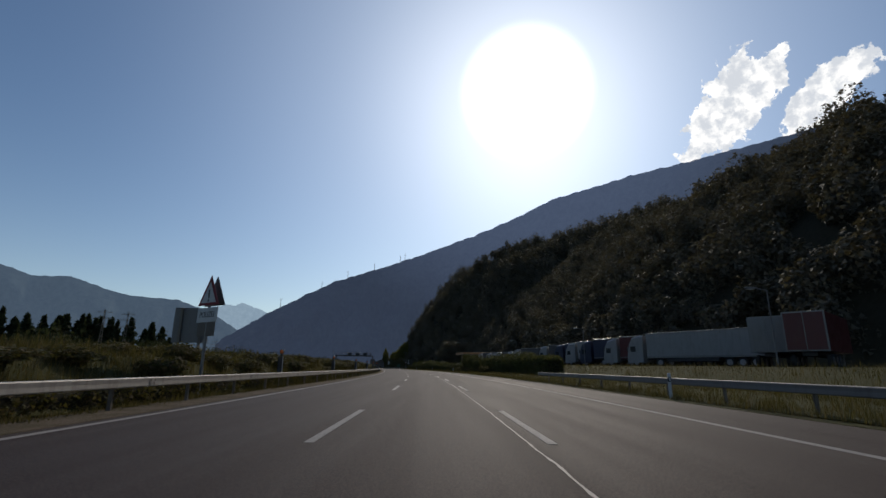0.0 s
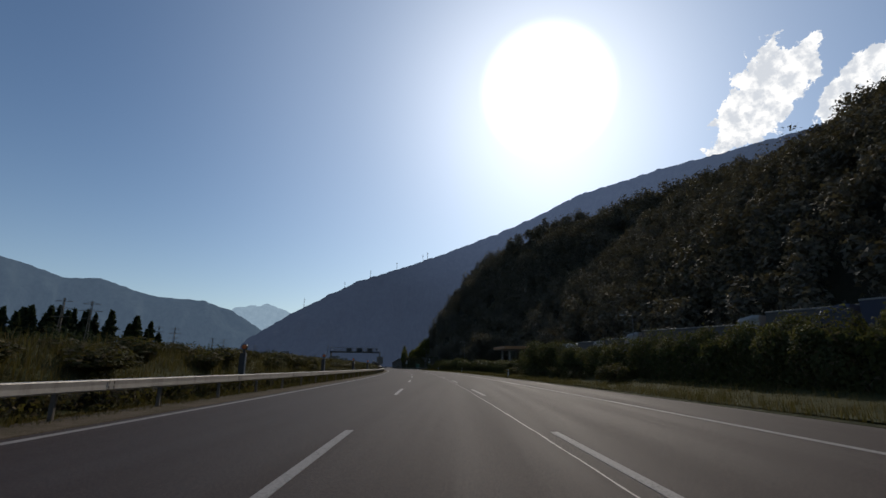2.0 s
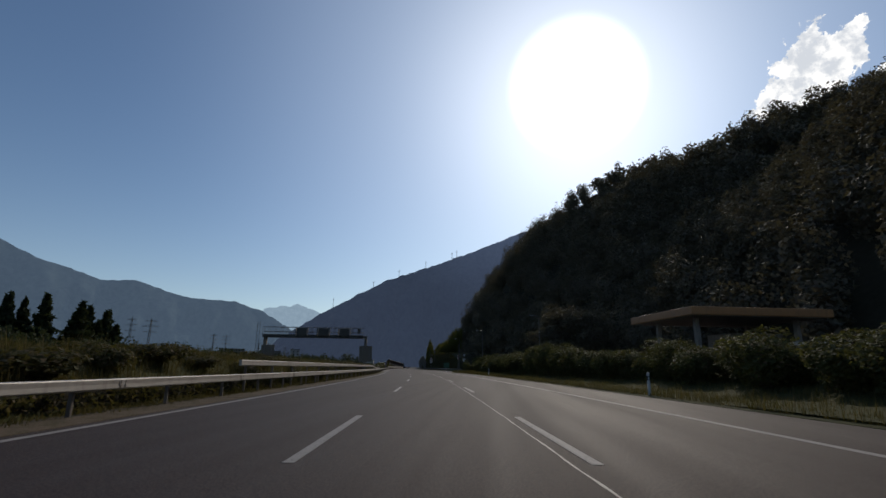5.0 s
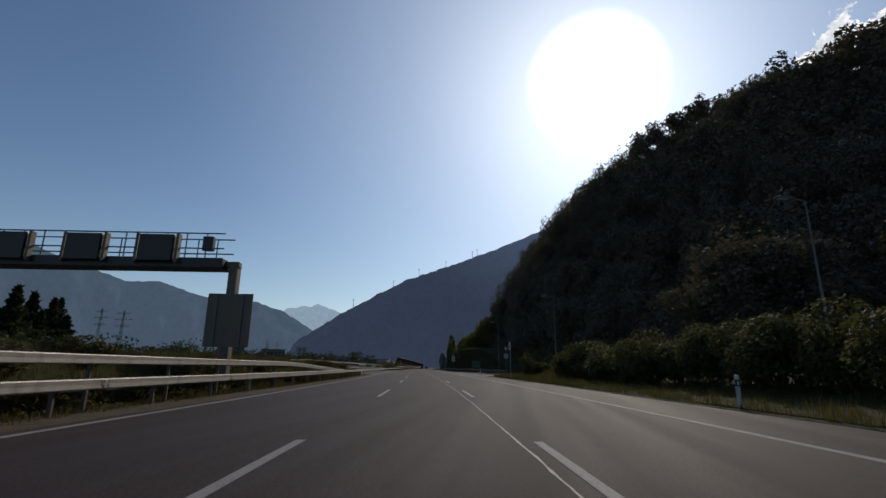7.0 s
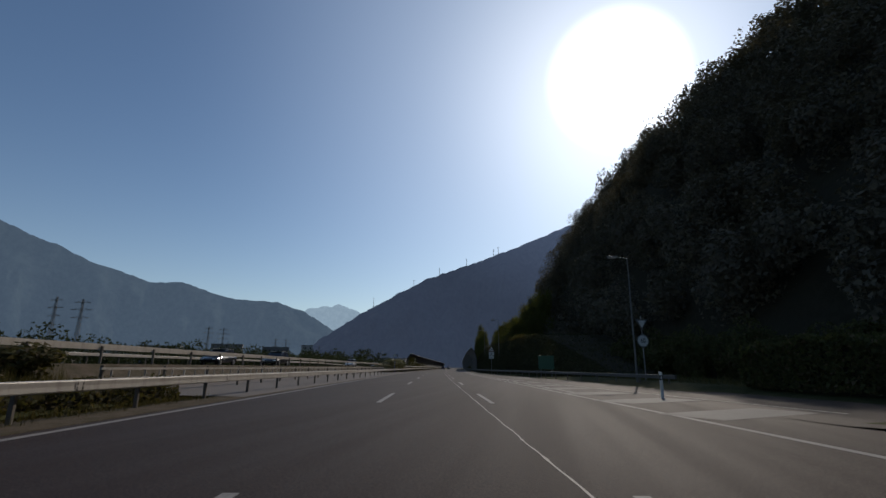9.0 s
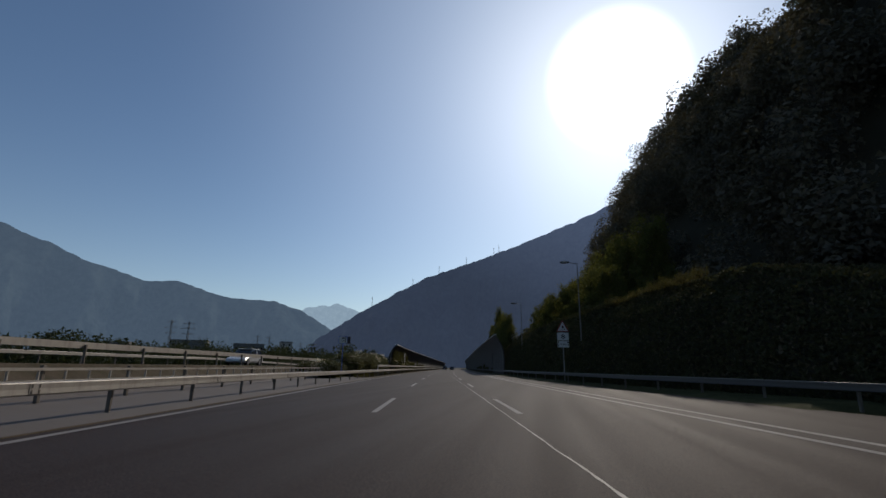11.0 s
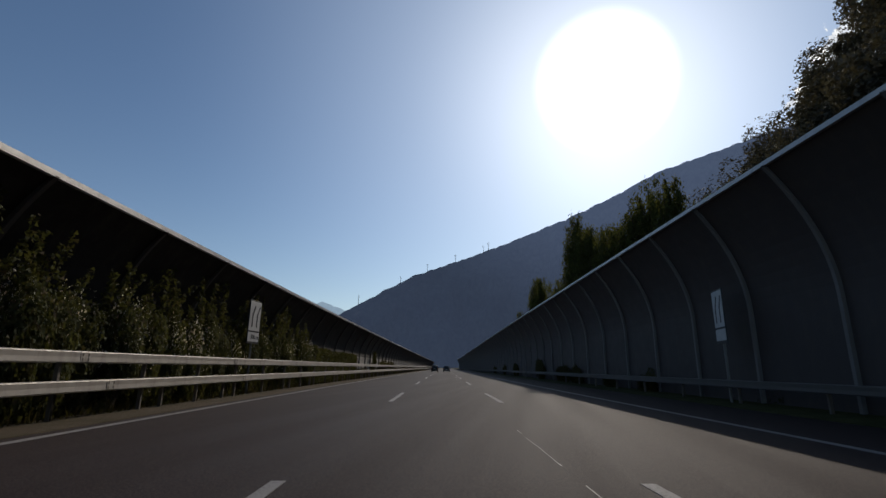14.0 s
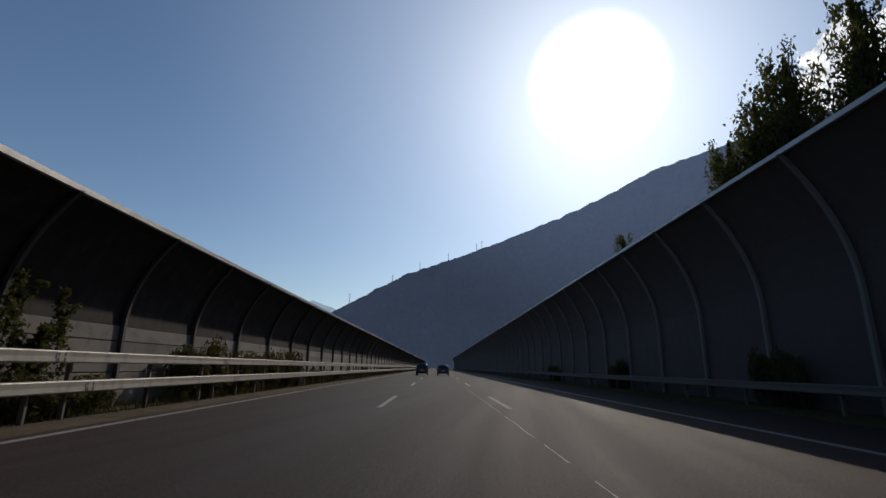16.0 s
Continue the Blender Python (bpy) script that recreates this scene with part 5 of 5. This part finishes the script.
def broad_tree(name, h, seed, mat, n=5000, leaf=0.26):
    g = holder(name, "leafy broadleaf tree on the bank", "tree", "trees by the road")
    b = bmesh.new()
    tube(b, (0, 0, -0.5), (0, 0, h * 0.85), h * 0.022, h * 0.006, 9)
    p = boughs(b, h, seed, n, 30, 0.30, 0.5, 0.042)
    rr = np.random.default_rng(seed)
    part("trunk", b, BARK, g)
    child("crown", leaf_mesh("crown", leaf_blades(p, leaf, r=rr, long=1.3), mat), g)
    return g


def conifer(name, h, seed, mat, label, n=2600, wide=0.2, size=0.30):
    g = holder(name, label, "tree", "conifers")
    part("trunk", tube(bmesh.new(), (0, 0, -0.5), (0, 0, h * 0.97), h * 0.018, 0.02, 8), BARK, g)
    rr = np.random.default_rng(seed)
    tier = rr.integers(0, 16, n)
    z = 0.1 + 0.9 * (tier + rr.uniform(0, 0.35, n)) / 16
    rad = (1 - z) ** 0.85 * wide * h * (0.8 + 0.35 * np.sin(tier * 2.3 + seed))
    arm = rr.integers(0, 9, n) * (2 * np.pi / 9) + tier * 0.7 + rr.normal(0, 0.13, n)
    f = np.sqrt(rr.uniform(0.02, 1, n))
    p = np.stack([np.cos(arm) * rad * f, np.sin(arm) * rad * f, z * h - f * rad * 0.25 + rr.normal(0, 0.05, n)], -1)
    top = np.stack([rr.normal(0, 0.06, 60), rr.normal(0, 0.06, 60), h * rr.uniform(0.9, 1.02, 60)], -1)
    child("needles", leaf_mesh("needles", leaf_blades(np.concatenate([p, top]), size, r=rr, long=1.8), mat), g)
    return g


def shoot_tree(h, seed, mat, n=6500, leaf=0.2):
    """A ragged evergreen of many upright tufts."""
    g = holder("evergreen", "ragged evergreen with upright shoots above the barrier", "tree", "trees by the road")
    b = bmesh.new()
    tube(b, (0, 0, -0.5), (0, 0, h * 0.93), h * 0.02, h * 0.004, 8)
    p = boughs(b, h, seed, n * 3 // 4, 44, 0.20, 1.1, 0.028)
    rr = np.random.default_rng(seed)
    m = n // 4
    z = rr.uniform(0.5, 1.02, m)
    w = h * 0.05 * np.minimum(1.0, (1.04 - z) * 4) * (0.6 + 0.6 * np.sin(z * 50) ** 2)
    th, f = rr.uniform(0, 6.283, m), np.sqrt(rr.uniform(0.05, 1, m))
    p = np.concatenate([p, np.stack([np.cos(th) * w * f, np.sin(th) * w * f, z * h], -1)])
    part("trunk", b, BARK, g)
    child("crown", leaf_mesh("crown", leaf_blades(p, leaf, r=rr, long=1.7, up=0.5), mat), g)
    return g


LEAF_SUNNY = leaf_material("sunlit_tree_leaves", (0.046, 0.056, 0.018), (0.10, 0.105, 0.032), (0.13, 0.10, 0.04), 0.08, 0.32)
trees = [broad_tree("tree", 10.0, 70 + i, LEAF_SUNNY, 15000, 0.15) for i in range(3)]
for k in trees:
    first[id(k)] = True
LEAF_FIR = leaf_material("evergreen_leaves", (0.036, 0.045, 0.017), (0.082, 0.088, 0.030), (0.10, 0.08, 0.04), 0.06, 0.4)
firs = [shoot_tree(10.0, 80 + i, LEAF_FIR, 14000, 0.108) for i in range(3)]
for k in firs:
    first[id(k)] = True
FIR_S = (430, 432, 434, 436, 438.5, 441, 444, 447, 449, 453, 455, 456.6, 458, 460, 461.5)
FIR_TOP = (10.0, 12.4, 12.8, 15.3, 14.9, 14.3, 13.8, 12.8, 14.6, 15.7, 16.2, 18.4, 17.4, 16.0, 12.6)
s, i = 429.5, 0
while s < 461.3:
    top = float(np.interp(s, FIR_S, FIR_TOP)) * r.uniform(0.86, 0.96)
    put_bush(firs[(i * 5 + i // 3) % 3], s, r.uniform(14.5, 15.6), 0.2, r.uniform(0.7, 0.88), top / 10)
    s, i = s + r.uniform(1.5, 2.4), i + 1
for s, l, top, k in ((466.2, 15.0, 11.8, 0.7), (468.0, 15.0, 11.2, 0.7), (475.6, 14.6, 13.8, 0.7), (479.5, 15.0, 14.2, 0.85), (482, 15.2, 13.4, 0.8), (484.5, 15.3, 12.6, 0.8), (499, 15.0, 11.4, 0.6)):
    put_bush(firs[int(s) % 3], s, l, 0.2, k, top / 10)
for s, l, top in ((384, 23, 17), (388, 26, 20), (391, 21.5, 14.5), (394, 25, 18), (398, 22, 15), (401, 26, 18.5), (404, 22.5, 14.5), (407, 25, 16.5), (379, 24, 18), (374, 25, 19)):
    z0 = 6.4
    put_bush(r.choice(trees), s, l, z0 - 0.5, r.uniform(0.75, 1.0), (top - z0 + 0.5) / 10)
for k in range(26):
    s = 366 + 2.0 * k
    put_bush(r.choice(big), s, r.uniform(16.5, 19.5), 5.4, r.uniform(0.7, 0.95), r.uniform(0.6, 1.0))
for s, l, k in ((368, 17.5, 0.6), (373, 18, 0.7), (379, 17.6, 0.6), (385, 17.8, 0.7), (391, 17.2, 0.65), (397, 17.6, 0.7), (403, 17.0, 0.6)):
    put_bush(r.choice(trees), s, l, 5.6, k)

# ivy-clad bank before the barrier
ss = np.arange(318, 425, 2.0)
co = []
prof = ((11.2, 0.0), (11.9, 0.35), (13.0, 0.72), (14.6, 0.95), (16.5, 1.0), (40, 1.05))
for s in ss:
    hgt = float(np.interp(s, (318, 345, 415, 425), (0.3, 6.8, 7.1, 6.4)))
    for l, f in prof:
        off = float(np.interp(s, (318, 350, 380), (5.0, 1.2, 0.0)))
        co.append(at(s, l + off + 0.25 * noise.noise((s * 0.3, l, 2)), f * hgt + 0.2 * noise.noise((s * 0.4, l * 0.7, 0)) - 0.05))
ivy_bank = new("ivy_bank", raw_mesh("ivy_bank", co, [(i * 6 + j, i * 6 + j + 1, i * 6 + j + 7, i * 6 + j + 6) for i in range(len(ss) - 1) for j in range(5)], FOREST_SOIL, True))
tagged(ivy_bank, "steep bank of dark earth under ivy", "bank", kind="structure")
q = np.random.default_rng(9)
n = 150000
u = q.uniform(318, 424, n)
j = np.clip(q.uniform(0, 4.4, n), 0, 4.99)
pl_, pf_ = np.array([p[0] for p in prof]), np.array([p[1] for p in prof])
lv, fv = np.interp(j, np.arange(6), pl_), np.interp(j, np.arange(6), pf_)
hv = np.interp(u, (318, 345, 415, 425), (0.3, 6.8, 7.1, 6.4))
ov = np.interp(u, (318, 350, 380), (5.0, 1.2, 0.0))
clump = np.array([noise.fractal((a * 0.35, b * 0.8, 1.0), 1.0, 2.0, 3) for a, b in zip(u, j)])
pts = at_many(u, lv + ov - 0.1 - 0.35 * np.maximum(clump, 0), fv * hv + 0.12 + 0.4 * np.maximum(clump, 0) + q.normal(0, 0.08, n))
LEAF_IVY = leaf_material("ivy_leaves", (0.030, 0.032, 0.018), (0.062, 0.062, 0.030), (0.10, 0.08, 0.05), 0.12, 0.2)
ivy = new("ivy", leaf_mesh("ivy", leaf_blades(pts, 0.15, r=q), LEAF_IVY))
tagged(ivy, "dark ivy and brambles covering the bank", "ivy", kind="stuff")


wood_tree = broad_tree("tree", 10.0, 77, LEAF_WOOD, 15000, 0.16)
first[id(wood_tree)] = True
for s, l, z, k, kz in ((248, 31.0, 0.3, 2.0, 1.4), (253, 34.0, 0.4, 1.9, 1.3), (247, 36.0, 0.4, 1.8, 1.3)):
    put_bush(wood_tree, s, l, z, k, kz)

# climbing plants on the median barrier
def vine(s, l, h, w, n, seed, label):
    g = holder("climbing_vine", label, "vine", "climbing vines")
    g.matrix_basis = stand(s, l, 0)
    q = random.Random(seed)
    rr = np.random.default_rng(seed)
    b = bmesh.new()
    pts = []
    k = max(2, int(w * 5))
    for i in range(k):
        y = w * ((i + 0.5) / k - 0.5) + q.uniform(-0.1, 0.1)
        hh = h * q.uniform(0.55, 1.0)
        x0, last = 0.0, Vector((0, y, -0.15))
        for j in range(1, 9):
            f = j / 8
            nxt = Vector((0.12 * math.sin(j * 1.3 + i) - 0.25 * f + 0.5 * f * f, y + 0.13 * math.sin(j * 0.9 + i * 2), hh * f))
            tube(b, last, nxt, 0.014 * (1.15 - f), 0.014 * (1.05 - f), 5)
            m = n // (8 * k)
            t = rr.random((m, 1))
            pts.append(np.array(last) * (1 - t) + np.array(nxt) * t + rr.normal(0, 1, (m, 3)) * np.array([0.10, 0.13, 0.07]) * (1.25 - 0.8 * f))
            last = nxt
    part("stem", b, BARK, g)
    child("leaves", leaf_mesh("leaves", leaf_blades(np.concatenate(pts), 0.075, r=rr, long=1.3), LEAF_BUSH), g)
    return g


VINE_S, VINE_TOP = (411, 414, 418, 422, 426, 430, 435, 438), (4.5, 5.0, 4.7, 4.9, 5.1, 5.3, 4.6, 3.4)
s, i = 411.4, 0
while s < 438:
    vine(s, -9.65 + 0.12 * (i % 3), float(np.interp(s, VINE_S, VINE_TOP)) * (1.0, 0.84, 0.95)[i % 3], 1.5, 2100, 301 + i, ("dense dark vine climbing the barrier in the median", "leafy vine shoots reaching up the barrier")[i % 2])
    s, i = s + 1.45, i + 1


vine(472.5, -9.75, 3.6, 2.0, 4500, 306, "dense vine climbing the dark barrier panel")


# grass
def grass(name, s0, s1, l0, l1, n, h0, h1, label, zf, seed):
    q = np.random.default_rng(seed)
    u, v = q.uniform(s0, s1, n), q.uniform(l0, l1, n)
    keep = np.array([noise.fractal((a * 0.25, b * 0.5, 4.0), 1.0, 2.0, 3) for a, b in zip(u, v)]) > -0.75
    u, v = u[keep], v[keep]
    n = len(u)
    base = at_many(u, v, np.array([zf(a, b) for a, b in zip(u, v)]))
    clump = np.array([noise.fractal((a * 0.9, b * 1.6, 8.0), 1.0, 2.0, 2) for a, b in zip(u, v)])
    h = q.uniform(h0, h1, n) * (0.6 + 0.6 * q.random(n)) * np.clip(1.0 + 1.1 * clump, 0.35, 1.9)
    a = q.uniform(0, 2 * np.pi, n)
    w = q.uniform(0.005, 0.011, n) * (1 + h)
    side = np.stack([np.cos(a), np.sin(a), np.zeros(n)], -1) * w[:, None]
    bend = np.stack([np.cos(a + 1.6), np.sin(a + 1.6), np.zeros(n)], -1) * (h * q.uniform(0.05, 0.45, n))[:, None]
    top = base + bend + np.stack([np.zeros(n), np.zeros(n), h], -1)
    c = np.stack([base - side * 1.1, base + side * 1.1, top], 1)
    return tagged(new(name, leaf_mesh(name, c, GRASS)), label, "grass", kind="stuff")


grass("grass_left", -14, 280, -10.2, -7.9, 110000, 0.05, 0.2, "dry and green grass under the guard rail", lambda a, b: -0.06, 1)
grass("tall_grass_left", -14, 276, -14.6, -9.6, 230000, 0.18, 0.5, "tall dry grasses in the median", lambda a, b: median_z(a, b) - 0.04, 2)
grass("grass_right", -14, 268, 9.5, 14.8, 190000, 0.1, 0.36, "tall yellow-green grass on the verge", lambda a, b: 0.05 + max(0.0, (b - 12.5) * 0.12), 3)
grass("bank_grass", -14, 262, 13, 22.5, 70000, 0.12, 0.4, "grass on the bank below the rest area", lambda a, b: 0.05 + rest_z(a) * float(np.interp(b, (9.2, 12.5, 15.5, 18.5, 22.1), (0, 0.08, 0.3, 0.68, 1.02))), 4)
grass("island_grass", 236, 269, 9.6, 18.5, 95000, 0.1, 0.4, "tall seeding grass on the island before the slip road", lambda a, b: 0.02 + max(mound_z(a, b), 0.03 * (b - 9.6)), 7)
grass("grass_median", 372, 640, -9.9, -8.35, 26000, 0.1, 0.45, "grass behind the guard rail posts", lambda a, b: -0.06, 5)
grass("grass_slip", 275, 330, 17.5, 24, 9000, 0.15, 0.5, "rough grass beside the slip road", lambda a, b: 0.28, 6)

grass("crest_grass", 346, 418, 14.5, 15.6, 16000, 0.25, 0.6, "pale dry grass along the crest of the bank", lambda a, b: 0.97 * float(np.interp(a, (345, 415), (6.8, 7.1))), 8)
g = holder("crest_fence", "thin steel fence on the crest of the bank", "fence")
for z in (7.5, 7.95):
    sweep("wire_rail", [(14.38, z - 0.025), (14.43, z - 0.025), (14.43, z + 0.025), (14.38, z + 0.025)], 403, 424, 4, STEEL_DARK, closed=True, parent=g)
for k in range(9):
    part("post", box(bmesh.new(), (0.06, 0.06, 1.8), (0, 0, 7.2), 0.008), STEEL_DARK, g, m=stand(403.3 + 2.4 * k, 14.45))

# ---- far left: conifers, woods, pylons, buildings ----
LEAF_FAR = leaf_material("far_tree_leaves", (0.022, 0.032, 0.018), (0.045, 0.056, 0.028), (0.05, 0.045, 0.03), 0.05, 0.2)
far_firs = [conifer("spruce", 20.0, 90 + i, LEAF_FAR, "tall dark spruce in the valley", 1900, 0.34, 0.9) for i in range(3)]
for k in far_firs:
    first[id(k)] = True


def put_world(kind, x, y, z, k, kz):
    m = pose(x, y, z, 0, 0, r.uniform(0, 360)) @ Matrix.Diagonal((k, k, kz, 1))
    if first.get(id(kind), False):
        first[id(kind)] = False
        kind.matrix_basis = m
        return
    copy_thing(kind, m).matrix_basis = m


for i in range(120):
    f = -0.02 + 1.08 * i / 119
    put_world(r.choice(far_firs), -222 - 62 * f + r.uniform(-9, 9), 388 - 150 * f + r.uniform(-9, 9), -0.4, r.uniform(1.15, 1.75), r.choice((0.7, 0.85, 1.2, 1.4, 1.65)) * r.uniform(0.88, 1.05))

q = np.random.default_rng(21)
tufts = []
for _ in range(560):
    a = radians(q.uniform(-75, -13))
    d = q.uniform(330, 760)
    h = q.uniform(7, 14)
    tufts.append(leaf_blades(lobes(210, q) * np.array([h * 0.6, h * 0.6, h * 0.55]) + np.array([MID.x - 10 + d * math.sin(a), MID.y - 60 + d * math.cos(a), h * 0.5 - 0.4]), 0.95, r=q))
for s in np.arange(-20, 700, 3.0):
    h = q.uniform(3.8, 6.4)
    tufts.append(leaf_blades(lobes(760, q) * np.array([h * 0.8, h * 0.8, h * 0.55]) + np.array(at(s, q.uniform(-41, -34), h * 0.4 - 0.3)), 0.25, r=q))
far_woods = new("far_woods", leaf_mesh("far_woods", np.concatenate(tufts), LEAF_FAR))
tagged(far_woods, "scattered trees and hedges on the valley floor", "woods", kind="stuff")


def pylon(x, y, h):
    g = holder("power_pylon", "slim lattice power pylon with three cross arms", "pylon", "power pylons")
    g.matrix_basis = pose(x, y, -0.4, 0, 0, r.uniform(-10, 30))
    for sx in (-1, 1):
        for sy in (-1, 1):
            part("leg", tube(bmesh.new(), (sx * 0.9, sy * 0.9, 0), (sx * 0.25, sy * 0.25, h), 0.14, 0.10, 5), STEEL_DARK, g)
    k = 9
    for i in range(k):
        z0, z1 = h * i / k, h * (i + 1) / k
        w0, w1 = 0.9 - 0.65 * i / k, 0.9 - 0.65 * (i + 1) / k
        b = bmesh.new()
        tube(b, (-w0, -w0, z0), (w1, -w1, z1), 0.06, 0.06, 4)
        tube(b, (w0, w0, z0), (-w1, w1, z1), 0.06, 0.06, 4)
        part("brace", b, STEEL_DARK, g)
    for z, w in ((h * 0.72, 4.2), (h * 0.84, 5.2), (h * 0.95, 3.8)):
        b = bmesh.new()
        tube(b, (-w, 0, z), (w, 0, z), 0.12, 0.12, 5)
        tube(b, (-w, 0, z), (0, 0, z + 1.0), 0.06, 0.06, 4)
        tube(b, (w, 0, z), (0, 0, z + 1.0), 0.06, 0.06, 4)
        part("cross_arm", b, STEEL_DARK, g)
    return g


for x, y in ((-197, 285), (-253, 450), (-295, 620), (-329, 788), (-362, 950)):
    pylon(x, y, 33)
    pylon(x + 12, y + 3, 32)

HOUSE_WALL = rough_paint("pale_render", (0.30, 0.29, 0.28), (0.38, 0.36, 0.34), 0.6, 0.85, 0.0, 0.15)
HOUSE_DARK = rough_paint("grey_render", (0.12, 0.12, 0.12), (0.17, 0.165, 0.16), 0.6, 0.85)
ROOF_RED = rough_paint("clay_roof", (0.22, 0.09, 0.06), (0.30, 0.13, 0.09), 1.0, 0.85)


def block(x, y, w, d, h, turn, wall, roofed, label):
    g = holder("house" if roofed else "apartment_building", label, "building", "valley buildings")
    g.matrix_basis = pose(x, y, -0.4, 0, 0, turn)
    part("wall", box(bmesh.new(), (w, d, h), (0, 0, h / 2), 0.05), wall, g)
    if roofed:
        b = bmesh.new()
        o = 0.6
        loft(b, [[(-w / 2 - o, -d / 2 - o, h), (w / 2 + o, -d / 2 - o, h), (0, -d / 2 - o, h + d * 0.28)], [(-w / 2 - o, d / 2 + o, h), (w / 2 + o, d / 2 + o, h), (0, d / 2 + o, h + d * 0.28)]])
        part("roof", b, ROOF_RED, g)
    else:
        part("roof", box(bmesh.new(), (w + 0.5, d + 0.5, 0.5), (0, 0, h + 0.25), 0.05), HOUSE_DARK, g)
    z = 1.6
    while z < h - 0.8:
        k = max(2, int(w / 3))
        for i in range(k):
            wn = part("window", box(bmesh.new(), (1.2, 0.12, 1.3), (-w / 2 + w * (i + 0.5) / k, -d / 2 - 0.02, z), 0.02), GLASS, g)
        z += 2.9
    return g


block(-270, 470, 14, 11, 9, 40, HOUSE_WALL, True, "low house with a red tiled roof")
block(-300, 455, 13, 10, 9, 20, HOUSE_WALL, True, "house with a clay roof among trees")
block(-262, 600, 22, 12, 17, 30, HOUSE_DARK, False, "grey apartment building on the valley floor")
block(-238, 630, 20, 12, 16, 35, HOUSE_DARK, False, "dark grey apartment building among trees")
block(-215, 640, 8, 10, 18, 35, HOUSE_WALL, False, "pale narrow apartment building")
block(-285, 560, 24, 12, 14, 25, HOUSE_DARK, False, "long grey building behind hedges")
block(-160, 700, 30, 14, 9, 10, HOUSE_WALL, False, "pale low hall on the valley floor")


def ridge_mast(az, el, h):
    """A slim pylon on the mountain's crest."""
    d = 3880
    g = holder("ridge_pylon", "tiny power pylon on the mountain crest", "pylon", "ridge pylons")
    z = d * math.tan(radians(el))
    g.matrix_basis = pose(MID.x + d * math.sin(radians(az)), MID.y + d * math.cos(radians(az)), z - 12, 0, 0, -az)
    part("mast", tube(bmesh.new(), (0, 0, 0), (0, 0, h), 2.2, 0.9, 5), STEEL_DARK, g)
    for z in (0.75, 0.9):
        part("cross_arm", tube(bmesh.new(), (-8, 0, h * z), (8, 0, h * z), 0.8, 0.8, 5), STEEL_DARK, g)


for az, el in ((-14.3, 9.3), (-11.2, 10.8), (-7.9, 11.9), (-4.6, 13.0), (-4.0, 13.3), (-19.0, 7.0)):
    ridge_mast(az, el, 75)

for s0, k, kz in ((430, 3, 0.7), (436, 2, 0.6), (443, 5, 0.85), (447, 6, 0.9), (457, 6, 1.2), (476, 4, 1.15), (490, 4, 1.0), (506, 5, 0.9)):
    for j in range(k):
        put_bush(r.choice(kinds), s0 + 0.55 * j, 10.68, -0.1, r.uniform(0.2, 0.27), kz * r.uniform(0.8, 1.1))
